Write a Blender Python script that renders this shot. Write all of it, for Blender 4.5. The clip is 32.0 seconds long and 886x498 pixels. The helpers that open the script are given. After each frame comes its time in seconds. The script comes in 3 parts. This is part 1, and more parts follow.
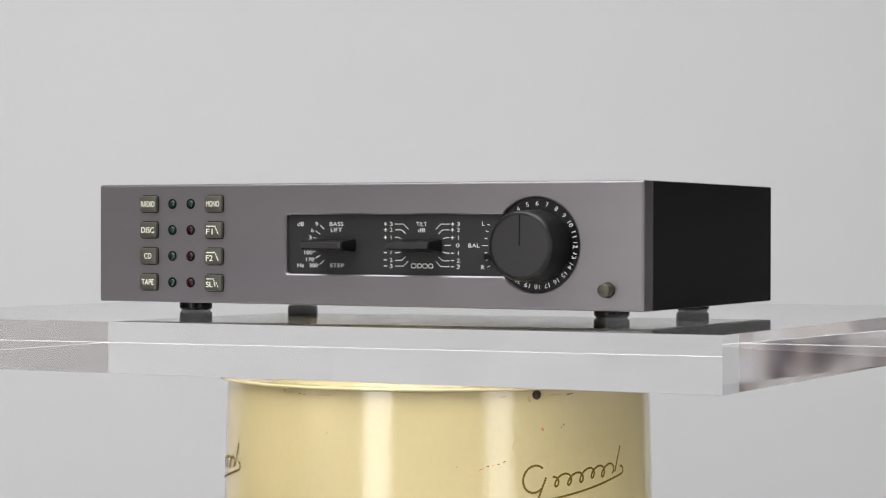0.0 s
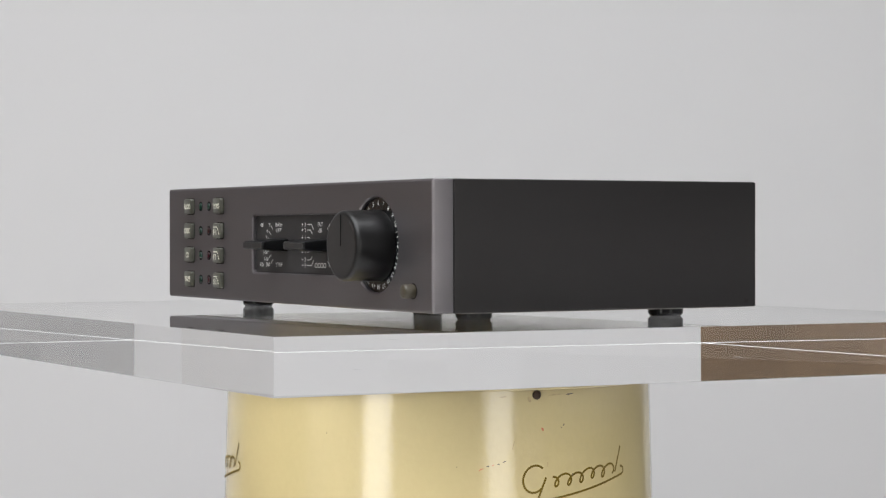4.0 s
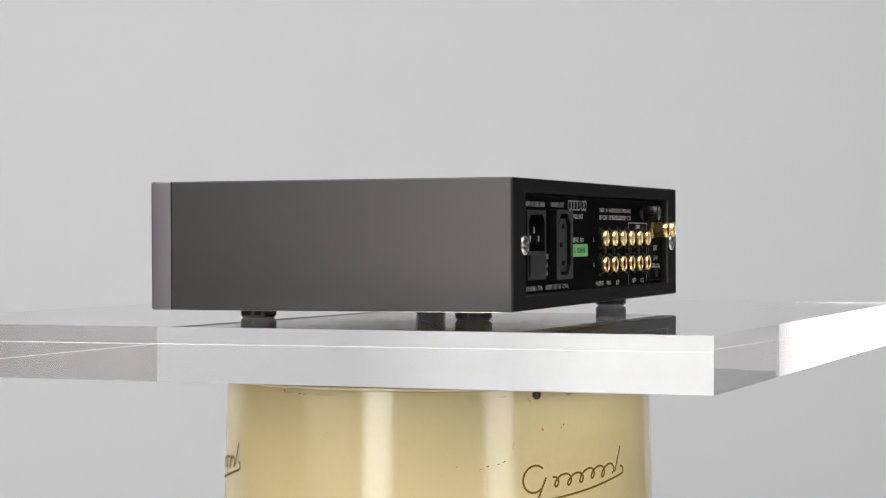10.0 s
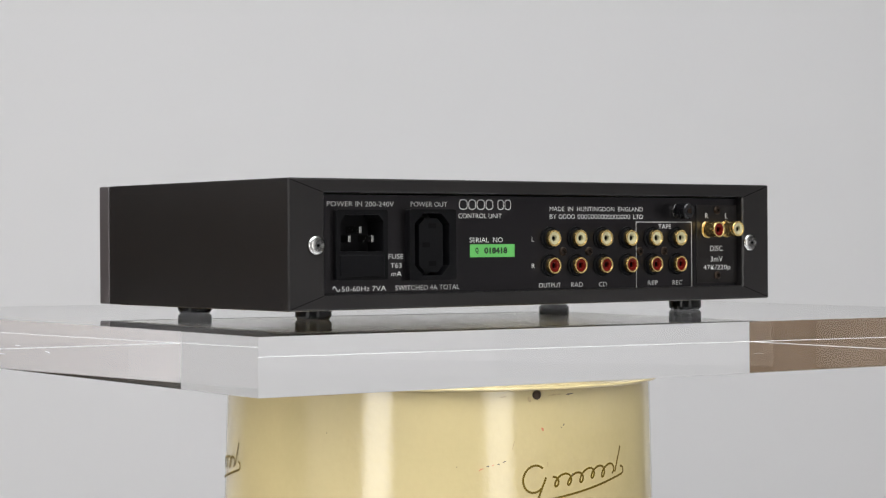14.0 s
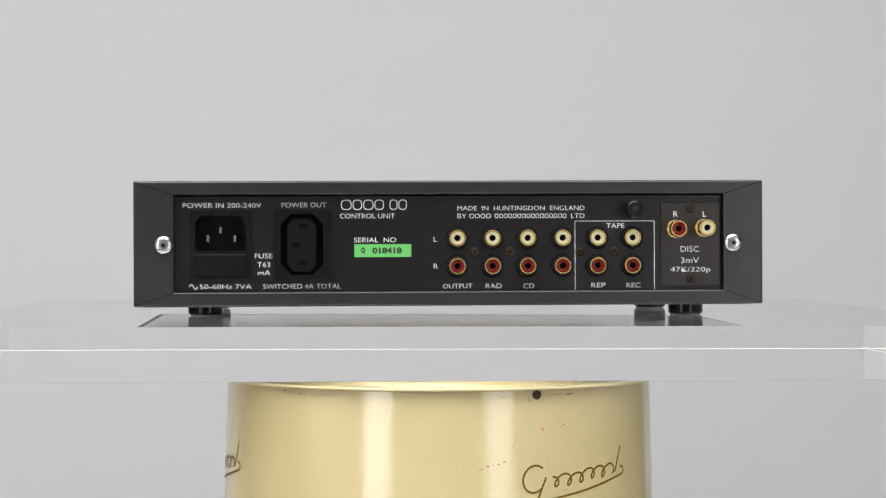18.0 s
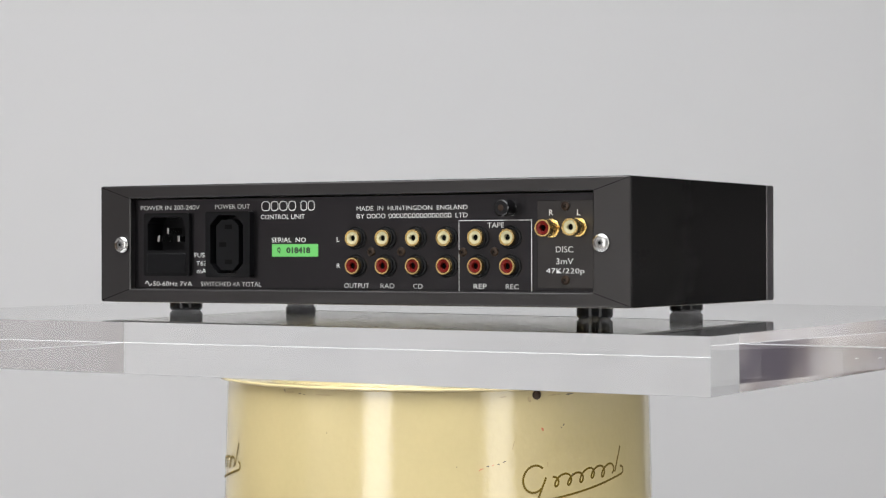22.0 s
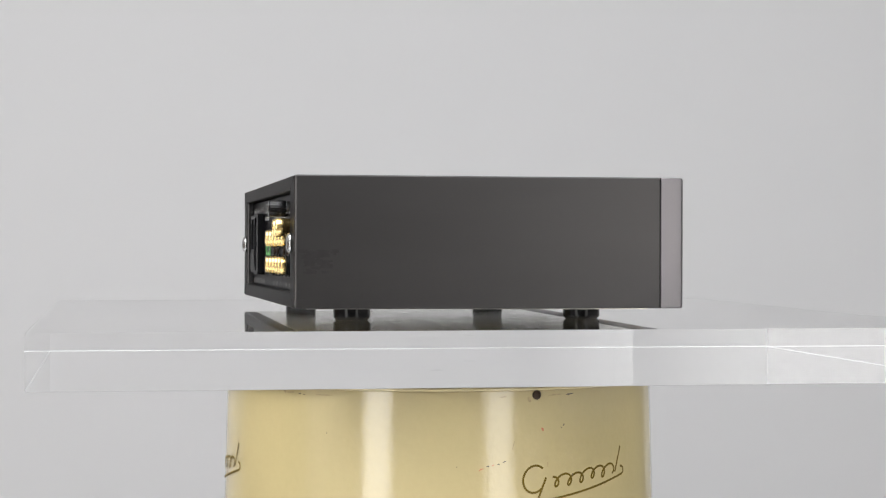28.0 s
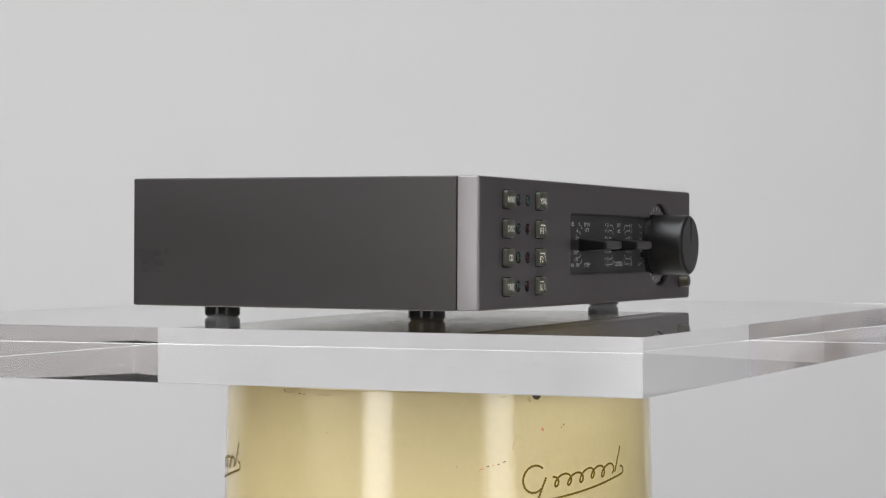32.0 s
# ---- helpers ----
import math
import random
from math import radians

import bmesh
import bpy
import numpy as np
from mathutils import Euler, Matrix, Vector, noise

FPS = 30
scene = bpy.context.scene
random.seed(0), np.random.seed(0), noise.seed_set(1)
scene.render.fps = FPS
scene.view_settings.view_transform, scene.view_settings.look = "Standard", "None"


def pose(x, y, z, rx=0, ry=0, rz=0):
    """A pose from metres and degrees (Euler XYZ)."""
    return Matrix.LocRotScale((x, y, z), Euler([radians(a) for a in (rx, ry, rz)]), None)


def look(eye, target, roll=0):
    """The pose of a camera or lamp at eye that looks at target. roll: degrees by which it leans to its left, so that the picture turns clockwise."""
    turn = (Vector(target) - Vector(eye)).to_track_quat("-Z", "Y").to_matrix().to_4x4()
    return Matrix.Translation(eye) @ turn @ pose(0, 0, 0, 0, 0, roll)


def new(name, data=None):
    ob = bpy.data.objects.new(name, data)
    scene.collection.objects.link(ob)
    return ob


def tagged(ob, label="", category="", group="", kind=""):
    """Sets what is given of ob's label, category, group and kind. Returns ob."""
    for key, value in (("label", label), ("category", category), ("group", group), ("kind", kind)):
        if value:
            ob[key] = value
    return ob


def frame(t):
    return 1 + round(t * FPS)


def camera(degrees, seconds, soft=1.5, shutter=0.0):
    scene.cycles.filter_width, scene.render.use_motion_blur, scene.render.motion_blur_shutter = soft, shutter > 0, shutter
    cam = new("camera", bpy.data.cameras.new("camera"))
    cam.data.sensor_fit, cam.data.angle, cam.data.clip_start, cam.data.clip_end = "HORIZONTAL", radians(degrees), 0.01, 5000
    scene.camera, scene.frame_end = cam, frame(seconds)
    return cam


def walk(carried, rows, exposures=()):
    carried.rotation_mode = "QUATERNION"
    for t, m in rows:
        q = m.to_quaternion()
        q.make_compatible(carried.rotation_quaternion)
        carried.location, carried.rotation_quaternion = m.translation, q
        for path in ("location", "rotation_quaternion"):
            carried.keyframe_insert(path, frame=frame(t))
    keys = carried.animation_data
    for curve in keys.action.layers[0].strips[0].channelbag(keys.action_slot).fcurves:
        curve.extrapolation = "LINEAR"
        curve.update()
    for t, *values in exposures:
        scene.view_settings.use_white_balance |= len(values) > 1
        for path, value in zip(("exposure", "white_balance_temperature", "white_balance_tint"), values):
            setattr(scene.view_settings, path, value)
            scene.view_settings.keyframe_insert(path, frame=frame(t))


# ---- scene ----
# camera: it stands still before the turning slab
EYE = (0.0, -1.1693, 0.0393)
AIM = (0.00251, 0.0, 0.03472)
cam = camera(23.67, 32.0, soft=1.3)
walk(cam, [(0.0, look(EYE, AIM)), (32.0, look(EYE, AIM))])

# ---------------------------------------------------------------- light
world = bpy.data.worlds.new("world")
world.use_nodes = True
world.node_tree.nodes["Background"].inputs["Color"].default_value = (0.55, 0.6, 0.7, 1)
world.node_tree.nodes["Background"].inputs["Strength"].default_value = 0.3
scene.world = world
scene.view_settings.exposure = 0.0


def area(name, eye, target, sx, sy, watts, colour=(1, 1, 1)):
    data = bpy.data.lights.new(name, "AREA")
    data.shape, data.size, data.size_y, data.energy, data.color = "RECTANGLE", sx, sy, watts, colour
    ob = new(name, data)
    ob.matrix_world = look(eye, target)
    return ob


# an area light added overhead as fill; the two softboxes beside the camera glow by their material, further down
area("ceiling_lamp", (-0.46, -1.2, 2.05), (-0.46, -1.2, 0), 3.2, 2.6, 165, (0.95, 0.975, 1))


# ---------------------------------------------------------------- materials
def nodes_of(name):
    m = bpy.data.materials.new(name)
    m.use_nodes = True
    return m, m.node_tree.nodes, m.node_tree.links


def mat(name, base, rough=0.5, metal=0.0, spec=0.5, vary=0.0, scale=40.0, rough_vary=0.0, bump=0.0, bump_scale=200.0,
        stretch=(1, 1, 1), coat=0.0, coat_rough=0.03, coat_ior=1.5, trans=0.0, ior=1.5, fine=0.0, tint=(1, 1, 1)):
    """A surface with two scales of variation: wide tone drift and fine grain."""
    m, N, L = nodes_of(name)
    b = N["Principled BSDF"]
    b.inputs["Base Color"].default_value = (*base, 1)
    b.inputs["Roughness"].default_value = rough
    b.inputs["Metallic"].default_value = metal
    b.inputs["Specular IOR Level"].default_value = spec
    b.inputs["Coat Weight"].default_value = coat
    b.inputs["Coat Roughness"].default_value = coat_rough
    b.inputs["Coat IOR"].default_value = coat_ior
    b.inputs["Transmission Weight"].default_value = trans
    b.inputs["IOR"].default_value = ior
    b.inputs["Specular Tint"].default_value = (*tint, 1)
    if not (vary or rough_vary or bump):
        return m
    tc = N.new("ShaderNodeTexCoord")
    mp = N.new("ShaderNodeMapping")
    mp.inputs["Scale"].default_value = stretch
    L.new(tc.outputs["Object"], mp.inputs["Vector"])
    n1 = N.new("ShaderNodeTexNoise")
    n1.inputs["Scale"].default_value = scale
    n1.inputs["Detail"].default_value = 6
    L.new(mp.outputs["Vector"], n1.inputs["Vector"])
    n2 = N.new("ShaderNodeTexNoise")
    n2.inputs["Scale"].default_value = bump_scale
    n2.inputs["Detail"].default_value = 4
    L.new(mp.outputs["Vector"], n2.inputs["Vector"])
    if vary:
        mx = N.new("ShaderNodeMix")
        mx.data_type = "RGBA"
        mx.inputs[6].default_value = (*[c * (1 - vary) for c in base], 1)
        mx.inputs[7].default_value = (*[min(1, c * (1 + vary)) for c in base], 1)
        fac = n1.outputs["Fac"]
        if fine:
            ad = N.new("ShaderNodeMix")
            ad.inputs[0].default_value = fine
            L.new(n1.outputs["Fac"], ad.inputs[2])
            L.new(n2.outputs["Fac"], ad.inputs[3])
            fac = ad.outputs[0]
        L.new(fac, mx.inputs[0])
        L.new(mx.outputs[2], b.inputs["Base Color"])
    if rough_vary:
        mr = N.new("ShaderNodeMapRange")
        mr.inputs[3].default_value = rough - rough_vary
        mr.inputs[4].default_value = rough + rough_vary
        L.new(n1.outputs["Fac"], mr.inputs[0])
        L.new(mr.outputs[0], b.inputs["Roughness"])
    if bump:
        bp = N.new("ShaderNodeBump")
        bp.inputs["Strength"].default_value = bump
        bp.inputs["Distance"].default_value = 0.0004
        L.new(n2.outputs["Fac"], bp.inputs["Height"])
        L.new(bp.outputs["Normal"], b.inputs["Normal"])
        if coat:
            L.new(bp.outputs["Normal"], b.inputs["Coat Normal"])
    return m


M_SLEEVE = mat("dark_grey_paint", (0.0605, 0.058, 0.0575), 0.335, metal=0.89, tint=(0.20, 0.192, 0.19), vary=0.12, scale=22, stretch=(1, 0.35, 2), rough_vary=0.004, bump=0.01, bump_scale=2600, fine=0.4)
M_FRONT = mat("bronze_grey_anodised", (0.184, 0.173, 0.179), 0.37, metal=0.88, tint=(0.42, 0.40, 0.41), vary=0.09, scale=26, rough_vary=0.05, bump=0.05,
              bump_scale=900, stretch=(0.25, 1, 3), fine=0.5)
M_PLATE = mat("dial_plate_grey", (0.015, 0.0145, 0.015), 0.42, spec=0.25, vary=0.1, scale=60, bump=0.04, bump_scale=1500)
M_REAR = mat("rear_panel_black", (0.040, 0.038, 0.040), 0.30, metal=0.96, tint=(0.19, 0.185, 0.19), vary=0.12, scale=50, rough_vary=0.04, bump=0.05, bump_scale=1800, fine=0.4)
M_REAR2 = mat("disc_module_grey", (0.050, 0.047, 0.046), 0.36, metal=0.95, tint=(0.25, 0.24, 0.23), vary=0.12, scale=90, bump=0.05, bump_scale=1500)
M_BLACK = mat("black_plastic", (0.0035, 0.0035, 0.004), 0.42, spec=0.14, vary=0.15, scale=80, rough_vary=0.05)
M_GLOSS = mat("glossy_black_plastic", (0.004, 0.004, 0.0045), 0.22, spec=0.4, vary=0.1, scale=60, rough_vary=0.04)
M_KNOB = mat("knob_black", (0.004, 0.0038, 0.004), 0.33, spec=0.3, vary=0.12, scale=90, rough_vary=0.04)
M_KFACE = mat("knob_face", (0.014, 0.013, 0.013), 0.42, spec=0.35, vary=0.1, scale=120, bump=0.05, bump_scale=1500)
# near-black that paints shade in holes and slots; also gaps and the pointer line
M_DARK = mat("dark_gap", (0.003, 0.003, 0.003), 0.8, spec=0.05)
M_WHITE = mat("white_print", (0.68, 0.68, 0.66), 0.5)
M_CREAMPRINT = mat("cream_print", (0.82, 0.80, 0.66), 0.5)
M_BUTTON = mat("olive_grey_plastic", (0.044, 0.044, 0.033), 0.38, vary=0.08, scale=150, rough_vary=0.04)
M_OLIVE = mat("dark_olive_plastic", (0.034, 0.028, 0.016), 0.35, vary=0.1, scale=150)
M_LEDG = mat("green_lens", (0.0015, 0.017, 0.010), 0.12, spec=0.45)
M_LEDR = mat("dark_red_lens", (0.016, 0.001, 0.003), 0.16, spec=0.3)
M_GOLD = mat("gold_plate", (0.76, 0.56, 0.23), 0.24, metal=1.0, vary=0.08, scale=300, rough_vary=0.06)
M_INWHITE = mat("white_insulator", (0.44, 0.40, 0.24), 0.4, spec=0.3)
M_INRED = mat("red_insulator", (0.105, 0.004, 0.002), 0.35, spec=0.2)
M_CHROME = mat("bright_steel", (0.44, 0.44, 0.43), 0.25, metal=1.0, vary=0.06, scale=400, rough_vary=0.06)
M_STEEL2 = mat("dull_steel", (0.16, 0.16, 0.16), 0.4, metal=1.0, vary=0.1, scale=400)
M_COPPER = mat("tarnished_screw", (0.036, 0.024, 0.017), 0.45, metal=0.8, vary=0.2, scale=500)
M_LABEL = mat("green_label", (0.105, 0.40, 0.095), 0.5, vary=0.05, scale=200)
M_INK = mat("black_ink", (0.01, 0.02, 0.01), 0.5)
M_BASE = mat("bright_base_steel", (0.50, 0.48, 0.42), 0.14, metal=1.0, vary=0.15, scale=60, rough_vary=0.05)
M_RES = mat("sticker_residue", (0.051, 0.0485, 0.0485), 0.36, metal=0.84, tint=(0.26, 0.25, 0.247), vary=0.2, scale=300)
M_RUBBER = mat("foot_plastic", (0.0025, 0.0025, 0.003), 0.10, spec=0.18, vary=0.1, scale=200)
M_ACRYL = mat("clear_acrylic", (1.0, 1.0, 1.0), 0.0, trans=1.0, ior=1.49)
M_SCRATCH = mat("scratch", (0.38, 0.38, 0.39), 0.6)
M_GROUND = mat("ground_acrylic_edge", (0.36, 0.36, 0.36), 0.7)
M_ENAMEL = mat("cream_enamel", (0.352, 0.284, 0.139), 0.45, spec=0.3, vary=0.16, scale=11, rough_vary=0.08, bump=0.24, bump_scale=360, stretch=(1, 1, 0.8), coat=0.95, coat_rough=0.05, coat_ior=1.66, fine=0.25)
M_CHIP = mat("bare_chip", (0.05, 0.035, 0.025), 0.6, vary=0.3, scale=900)
M_STAIN = mat("brown_stain", (0.27, 0.20, 0.095), 0.4, vary=0.3, scale=500, coat=0.6, coat_rough=0.1)
M_RUST = mat("red_chip", (0.35, 0.10, 0.045), 0.6, vary=0.3, scale=900)
M_GILT = mat("olive_gilt_ink", (0.105, 0.07, 0.010), 0.5, spec=0.15, vary=0.12, scale=120)
M_BACK = mat("backdrop_paint", (0.72, 0.72, 0.725), 0.85, spec=0.2, vary=0.015, scale=1.3, bump=0.05, bump_scale=40)
M_WALL = mat("studio_wall_paint", (0.70, 0.70, 0.70), 0.8, spec=0.3, vary=0.02, scale=1.5, bump=0.05, bump_scale=60)
M_BROWN = mat("brown_wall", (0.255, 0.172, 0.103), 0.7, vary=0.55, scale=1.6, stretch=(1, 3, 0.4), bump=0.1, bump_scale=30)
M_FLOOR = mat("studio_floor", (0.46, 0.42, 0.39), 0.5, vary=0.12, scale=3, bump=0.05, bump_scale=60)
# white for out-of-view wall parts, most of them added to throw light back
M_UNSEEN_WHITE = mat("white_panelling", (0.88, 0.855, 0.855), 0.7, spec=0.3, vary=0.04, scale=3, bump=0.05, bump_scale=60)
# charcoal for out-of-view walls, made dark to dim reflections in the metal case
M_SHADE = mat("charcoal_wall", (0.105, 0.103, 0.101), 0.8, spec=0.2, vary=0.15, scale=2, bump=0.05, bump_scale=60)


def mottled_panelling():
    """Soft clouds of white, taupe and lilac grey that imitate blurred things mirrored in the slab."""
    m, N, L = nodes_of("mottled_panelling")
    b = N["Principled BSDF"]
    b.inputs["Roughness"].default_value = 0.6
    tc = N.new("ShaderNodeTexCoord")
    mp = N.new("ShaderNodeMapping")
    mp.inputs["Scale"].default_value = (1, 1, 0.7)
    L.new(tc.outputs["Object"], mp.inputs["Vector"])
    steps = (((0.36, (0.16, 0.14, 0.16)), (0.45, (0.42, 0.37, 0.36)), (0.53, (0.72, 0.68, 0.66)), (0.66, (0.90, 0.88, 0.87))),
             ((0.40, (1.0, 0.96, 0.93)), (0.50, (1.0, 0.98, 0.98)), (0.60, (0.95, 0.94, 1.0))))
    cols = []
    for scale, row in zip((4.2, 6.0), steps):
        n = N.new("ShaderNodeTexNoise")
        n.inputs["Scale"].default_value = scale
        n.inputs["Detail"].default_value = 2.5
        L.new(mp.outputs["Vector"], n.inputs["Vector"])
        r = N.new("ShaderNodeValToRGB")
        while len(r.color_ramp.elements) < len(row):
            r.color_ramp.elements.new(0.5)
        for e, (at, c) in zip(r.color_ramp.elements, row):
            e.position, e.color = at, (*c, 1)
        L.new(n.outputs["Fac"], r.inputs[0])
        cols.append(r)
    mx = N.new("ShaderNodeMix")
    mx.data_type, mx.blend_type = "RGBA", "MULTIPLY"
    mx.inputs[0].default_value = 1.0
    L.new(cols[0].outputs[0], mx.inputs[6])
    L.new(cols[1].outputs[0], mx.inputs[7])
    L.new(mx.outputs[2], b.inputs["Base Color"])
    return m


M_MOTTLED = mottled_panelling()
# streaky dark tone for the added sheet that darkens reflections
M_STREAK_SHEET = mat("dark_curtain", (0.085, 0.068, 0.075), 0.8, spec=0.2, vary=0.8, scale=16, stretch=(1, 1, 0.12), bump=0.1, bump_scale=120)
M_BLUE = mat("blue_grey_paint", (0.10, 0.115, 0.18), 0.6, vary=0.4, scale=9)
M_REARWALL = mat("mid_grey_wall_paint", (0.34, 0.335, 0.335), 0.8, spec=0.3, vary=0.03, scale=1.5, bump=0.05, bump_scale=60)
M_PLINTH = mat("plinth_paint", (0.62, 0.62, 0.63), 0.6, vary=0.03, scale=6, bump=0.05, bump_scale=150)


# ---------------------------------------------------------------- mesh helpers
def finish(bm, name, material, sharp=0.55, flat=False):
    bmesh.ops.recalc_face_normals(bm, faces=bm.faces[:])
    for f in bm.faces:
        f.smooth = not (flat and abs(f.normal.y) > 0.9995)
    for e in bm.edges:
        if len(e.link_faces) == 2 and e.calc_face_angle(0) > sharp:
            e.smooth = False
    me = bpy.data.meshes.new(name)
    bm.to_mesh(me)
    bm.free()
    me.materials.append(material)
    return me


def part(name, bm, material, parent=None, label="", sharp=0.55, flat=False):
    """Links a bmesh as one mesh object, under a thing or a part where one is given."""
    ob = new(name, finish(bm, name, material, sharp, flat))
    if parent:
        ob.parent = parent
    if label:
        tagged(ob, label)
    return ob


def again(ob, parent, dx, dz, dy=0.0):
    """A further piece on the same mesh, moved."""
    o = new(ob.name.split(".")[0], ob.data)
    o.parent = parent
    o.location = (dx, dy, dz)
    return o


def stack(loops, caps=(True, True), bm=None):
    """A skin over loops of points, with end caps."""
    bm = bm or bmesh.new()
    rings = [[bm.verts.new(p) for p in lp] for lp in loops]
    for a, b in zip(rings, rings[1:]):
        n = len(a)
        for i in range(n):
            bm.faces.new((a[i], a[(i + 1) % n], b[(i + 1) % n], b[i]))
    if caps[0]:
        bm.faces.new(rings[0])
    if caps[1]:
        bm.faces.new(rings[-1])
    return bm


def rect(cx, cz, w, h, r, y, n=4):
    """A rounded rectangle in a plane of constant y."""
    pts = []
    r = max(1e-5, min(r, w / 2 - 1e-6, h / 2 - 1e-6))
    for sx, sz, a0 in ((1, 1, 0), (-1, 1, 90), (-1, -1, 180), (1, -1, 270)):
        for i in range(n + 1):
            a = radians(a0 + 90 * i / n)
            pts.append((cx + sx * (w / 2 - r) + r * math.cos(a), y, cz + sz * (h / 2 - r) + r * math.sin(a)))
    return pts


def block(cx, cz, w, h, r, profile, n=4):
    """A rounded block along y; profile: rows of (y, inset)."""
    return stack([rect(cx, cz, w - 2 * i, h - 2 * i, r - i if r - i > 0 else 1e-5, y, n) for y, i in profile])


def lathe(profile, cx=0.0, cz=0.0, n=40, axis="y", caps=(True, True)):
    """A turned body; profile: rows of (radius, place along the axis)."""
    loops = []
    for r, t in profile:
        lp = []
        for i in range(n):
            a = 2 * math.pi * i / n
            u, v = r * math.cos(a), r * math.sin(a)
            lp.append((cx + u, t, cz + v) if axis == "y" else (cx + u, cz + v, t))
        loops.append(lp)
    return stack(loops, caps)


def box(x0, x1, y0, y1, z0, z1, bevel=0.0, seg=2):
    bm = bmesh.new()
    bmesh.ops.create_cube(bm, size=1.0)
    for v in bm.verts:
        v.co = ((x0 + x1) / 2 + v.co.x * (x1 - x0), (y0 + y1) / 2 + v.co.y * (y1 - y0), (z0 + z1) / 2 + v.co.z * (z1 - z0))
    if bevel:
        bmesh.ops.bevel(bm, geom=bm.edges[:], offset=bevel, segments=seg, profile=0.5, affect="EDGES")
    return bm


def poly(points, y0, y1):
    """A flat-sided body from an outline of (x, z) between two depths."""
    return stack([[(x, y0, z) for x, z in points], [(x, y1, z) for x, z in points]])


def frame_body(outer, inner, y_front, y_floor, y_back):
    """A plate with a pocket: outline and pocket are lists of (x, z)."""
    bm = bmesh.new()
    of = [bm.verts.new((x, y_front, z)) for x, z in outer]
    nf = [bm.verts.new((x, y_front, z)) for x, z in inner]
    edges = [bm.edges.new((a[i], a[(i + 1) % len(a)])) for a in (of, nf) for i in range(len(a))]
    bmesh.ops.triangle_fill(bm, use_beauty=True, use_dissolve=False, edges=edges)
    ob = [bm.verts.new((x, y_back, z)) for x, z in outer]
    nb = [bm.verts.new((x, y_floor, z)) for x, z in inner]
    for a, b in ((of, ob), (nf, nb)):
        for i in range(len(a)):
            j = (i + 1) % len(a)
            bm.faces.new((a[i], a[j], b[j], b[i]))
    bm.faces.new(nb)
    bm.faces.new(ob)
    return bm


def octagon(cx, cz, w, h, c):
    x, z = w / 2, h / 2
    return [(cx + a, cz + b) for a, b in ((x, z - c), (x - c, z), (c - x, z), (-x, z - c), (-x, c - z), (c - x, -z), (x - c, -z), (x, c - z))]


mm = 0.001
FRONT, REAR = 1, -1


def side_matrix(side, cx, z, y, turn=0.0):
    """Writing lies on a front plane (side FRONT, read from -y) or on a rear plane (read from +y)."""
    m = Matrix.Translation((cx, y, z)) @ Matrix.Rotation(radians(90), 4, "X")
    if side == REAR:
        m = Matrix.Translation((cx, y, z)) @ Matrix.Rotation(math.pi, 4, "Z") @ Matrix.Rotation(radians(90), 4, "X")
    return m @ Matrix.Rotation(radians(turn), 4, "Z")


def writing(name, body, cx, z, width, height, y, side, material, parent, turn=0.0, thin=-0.007):
    """Printed words, centred, with the given overall width and height of capitals in millimetres."""
    cu = bpy.data.curves.new(name, "FONT")
    cu.body, cu.extrude, cu.resolution_u, cu.offset = body, 0.0, 3, thin
    tmp = new(name, cu)
    me = bpy.data.meshes.new_from_object(tmp.evaluated_get(bpy.context.evaluated_depsgraph_get()))
    bpy.data.objects.remove(tmp)
    bpy.data.curves.remove(cu)
    co = np.empty(len(me.vertices) * 3)
    me.vertices.foreach_get("co", co)
    co = co.reshape(-1, 3)
    lo, hi = co.min(0), co.max(0)
    width = width or height * (hi[0] - lo[0]) / (hi[1] - lo[1])
    co[:, 0] = (co[:, 0] - (lo[0] + hi[0]) / 2) * width * mm / (hi[0] - lo[0])
    co[:, 1] = (co[:, 1] - (lo[1] + hi[1]) / 2) * height * mm / (hi[1] - lo[1])
    me.vertices.foreach_set("co", co.ravel())
    me.transform(side_matrix(side, cx * mm, z * mm, y, turn))
    me.materials.clear()
    me.materials.append(material)
    me.name = name
    ob = new(name, me)
    ob.parent = parent
    return ob


def strokes(bm, lines, width, place):
    """Flat ribbons along polylines of (u, v); place maps (u, v) to a point."""
    for pts in lines:
        pts = [Vector(p) for p in pts]
        left, right = [], []
        for i, p in enumerate(pts):
            a, b = pts[max(0, i - 1)], pts[min(len(pts) - 1, i + 1)]
            d = (b - a).normalized()
            n = Vector((-d.y, d.x)) * width / 2
            left.append(bm.verts.new(place(*(p + n))))
            right.append(bm.verts.new(place(*(p - n))))
        for i in range(len(pts) - 1):
            bm.faces.new((left[i], right[i], right[i + 1], left[i + 1]))
    return bm


def ticks(name, lines, width, y, side, material, parent):
    bm = strokes(bmesh.new(), lines, width, lambda u, v: (u * mm, y, v * mm))
    return part(name, bm, material, parent)


def blank_marks(name, cx, z, widths, height, gap, pen, y, side, material, parent):
    """A trade mark as plain rounded outlines: no letters."""
    total = sum(abs(w) for w in widths) + gap * (len(widths) - 1)
    bm = bmesh.new()
    u = cx + (total / 2) * (1 if side == REAR else -1)
    s = -1 if side == REAR else 1
    for w in widths:
        if w > 0:
            a = rect((u + s * w / 2) * mm, z * mm, w * mm, height * mm, 0.38 * min(w, height) * mm, y)
            b = rect((u + s * w / 2) * mm, z * mm, (w - 2 * pen) * mm, (height - 2 * pen) * mm, 0.3 * min(w, height) * mm, y)
            va, vb = [bm.verts.new(p) for p in a], [bm.verts.new(p) for p in b]
            for i in range(len(va)):
                j = (i + 1) % len(va)
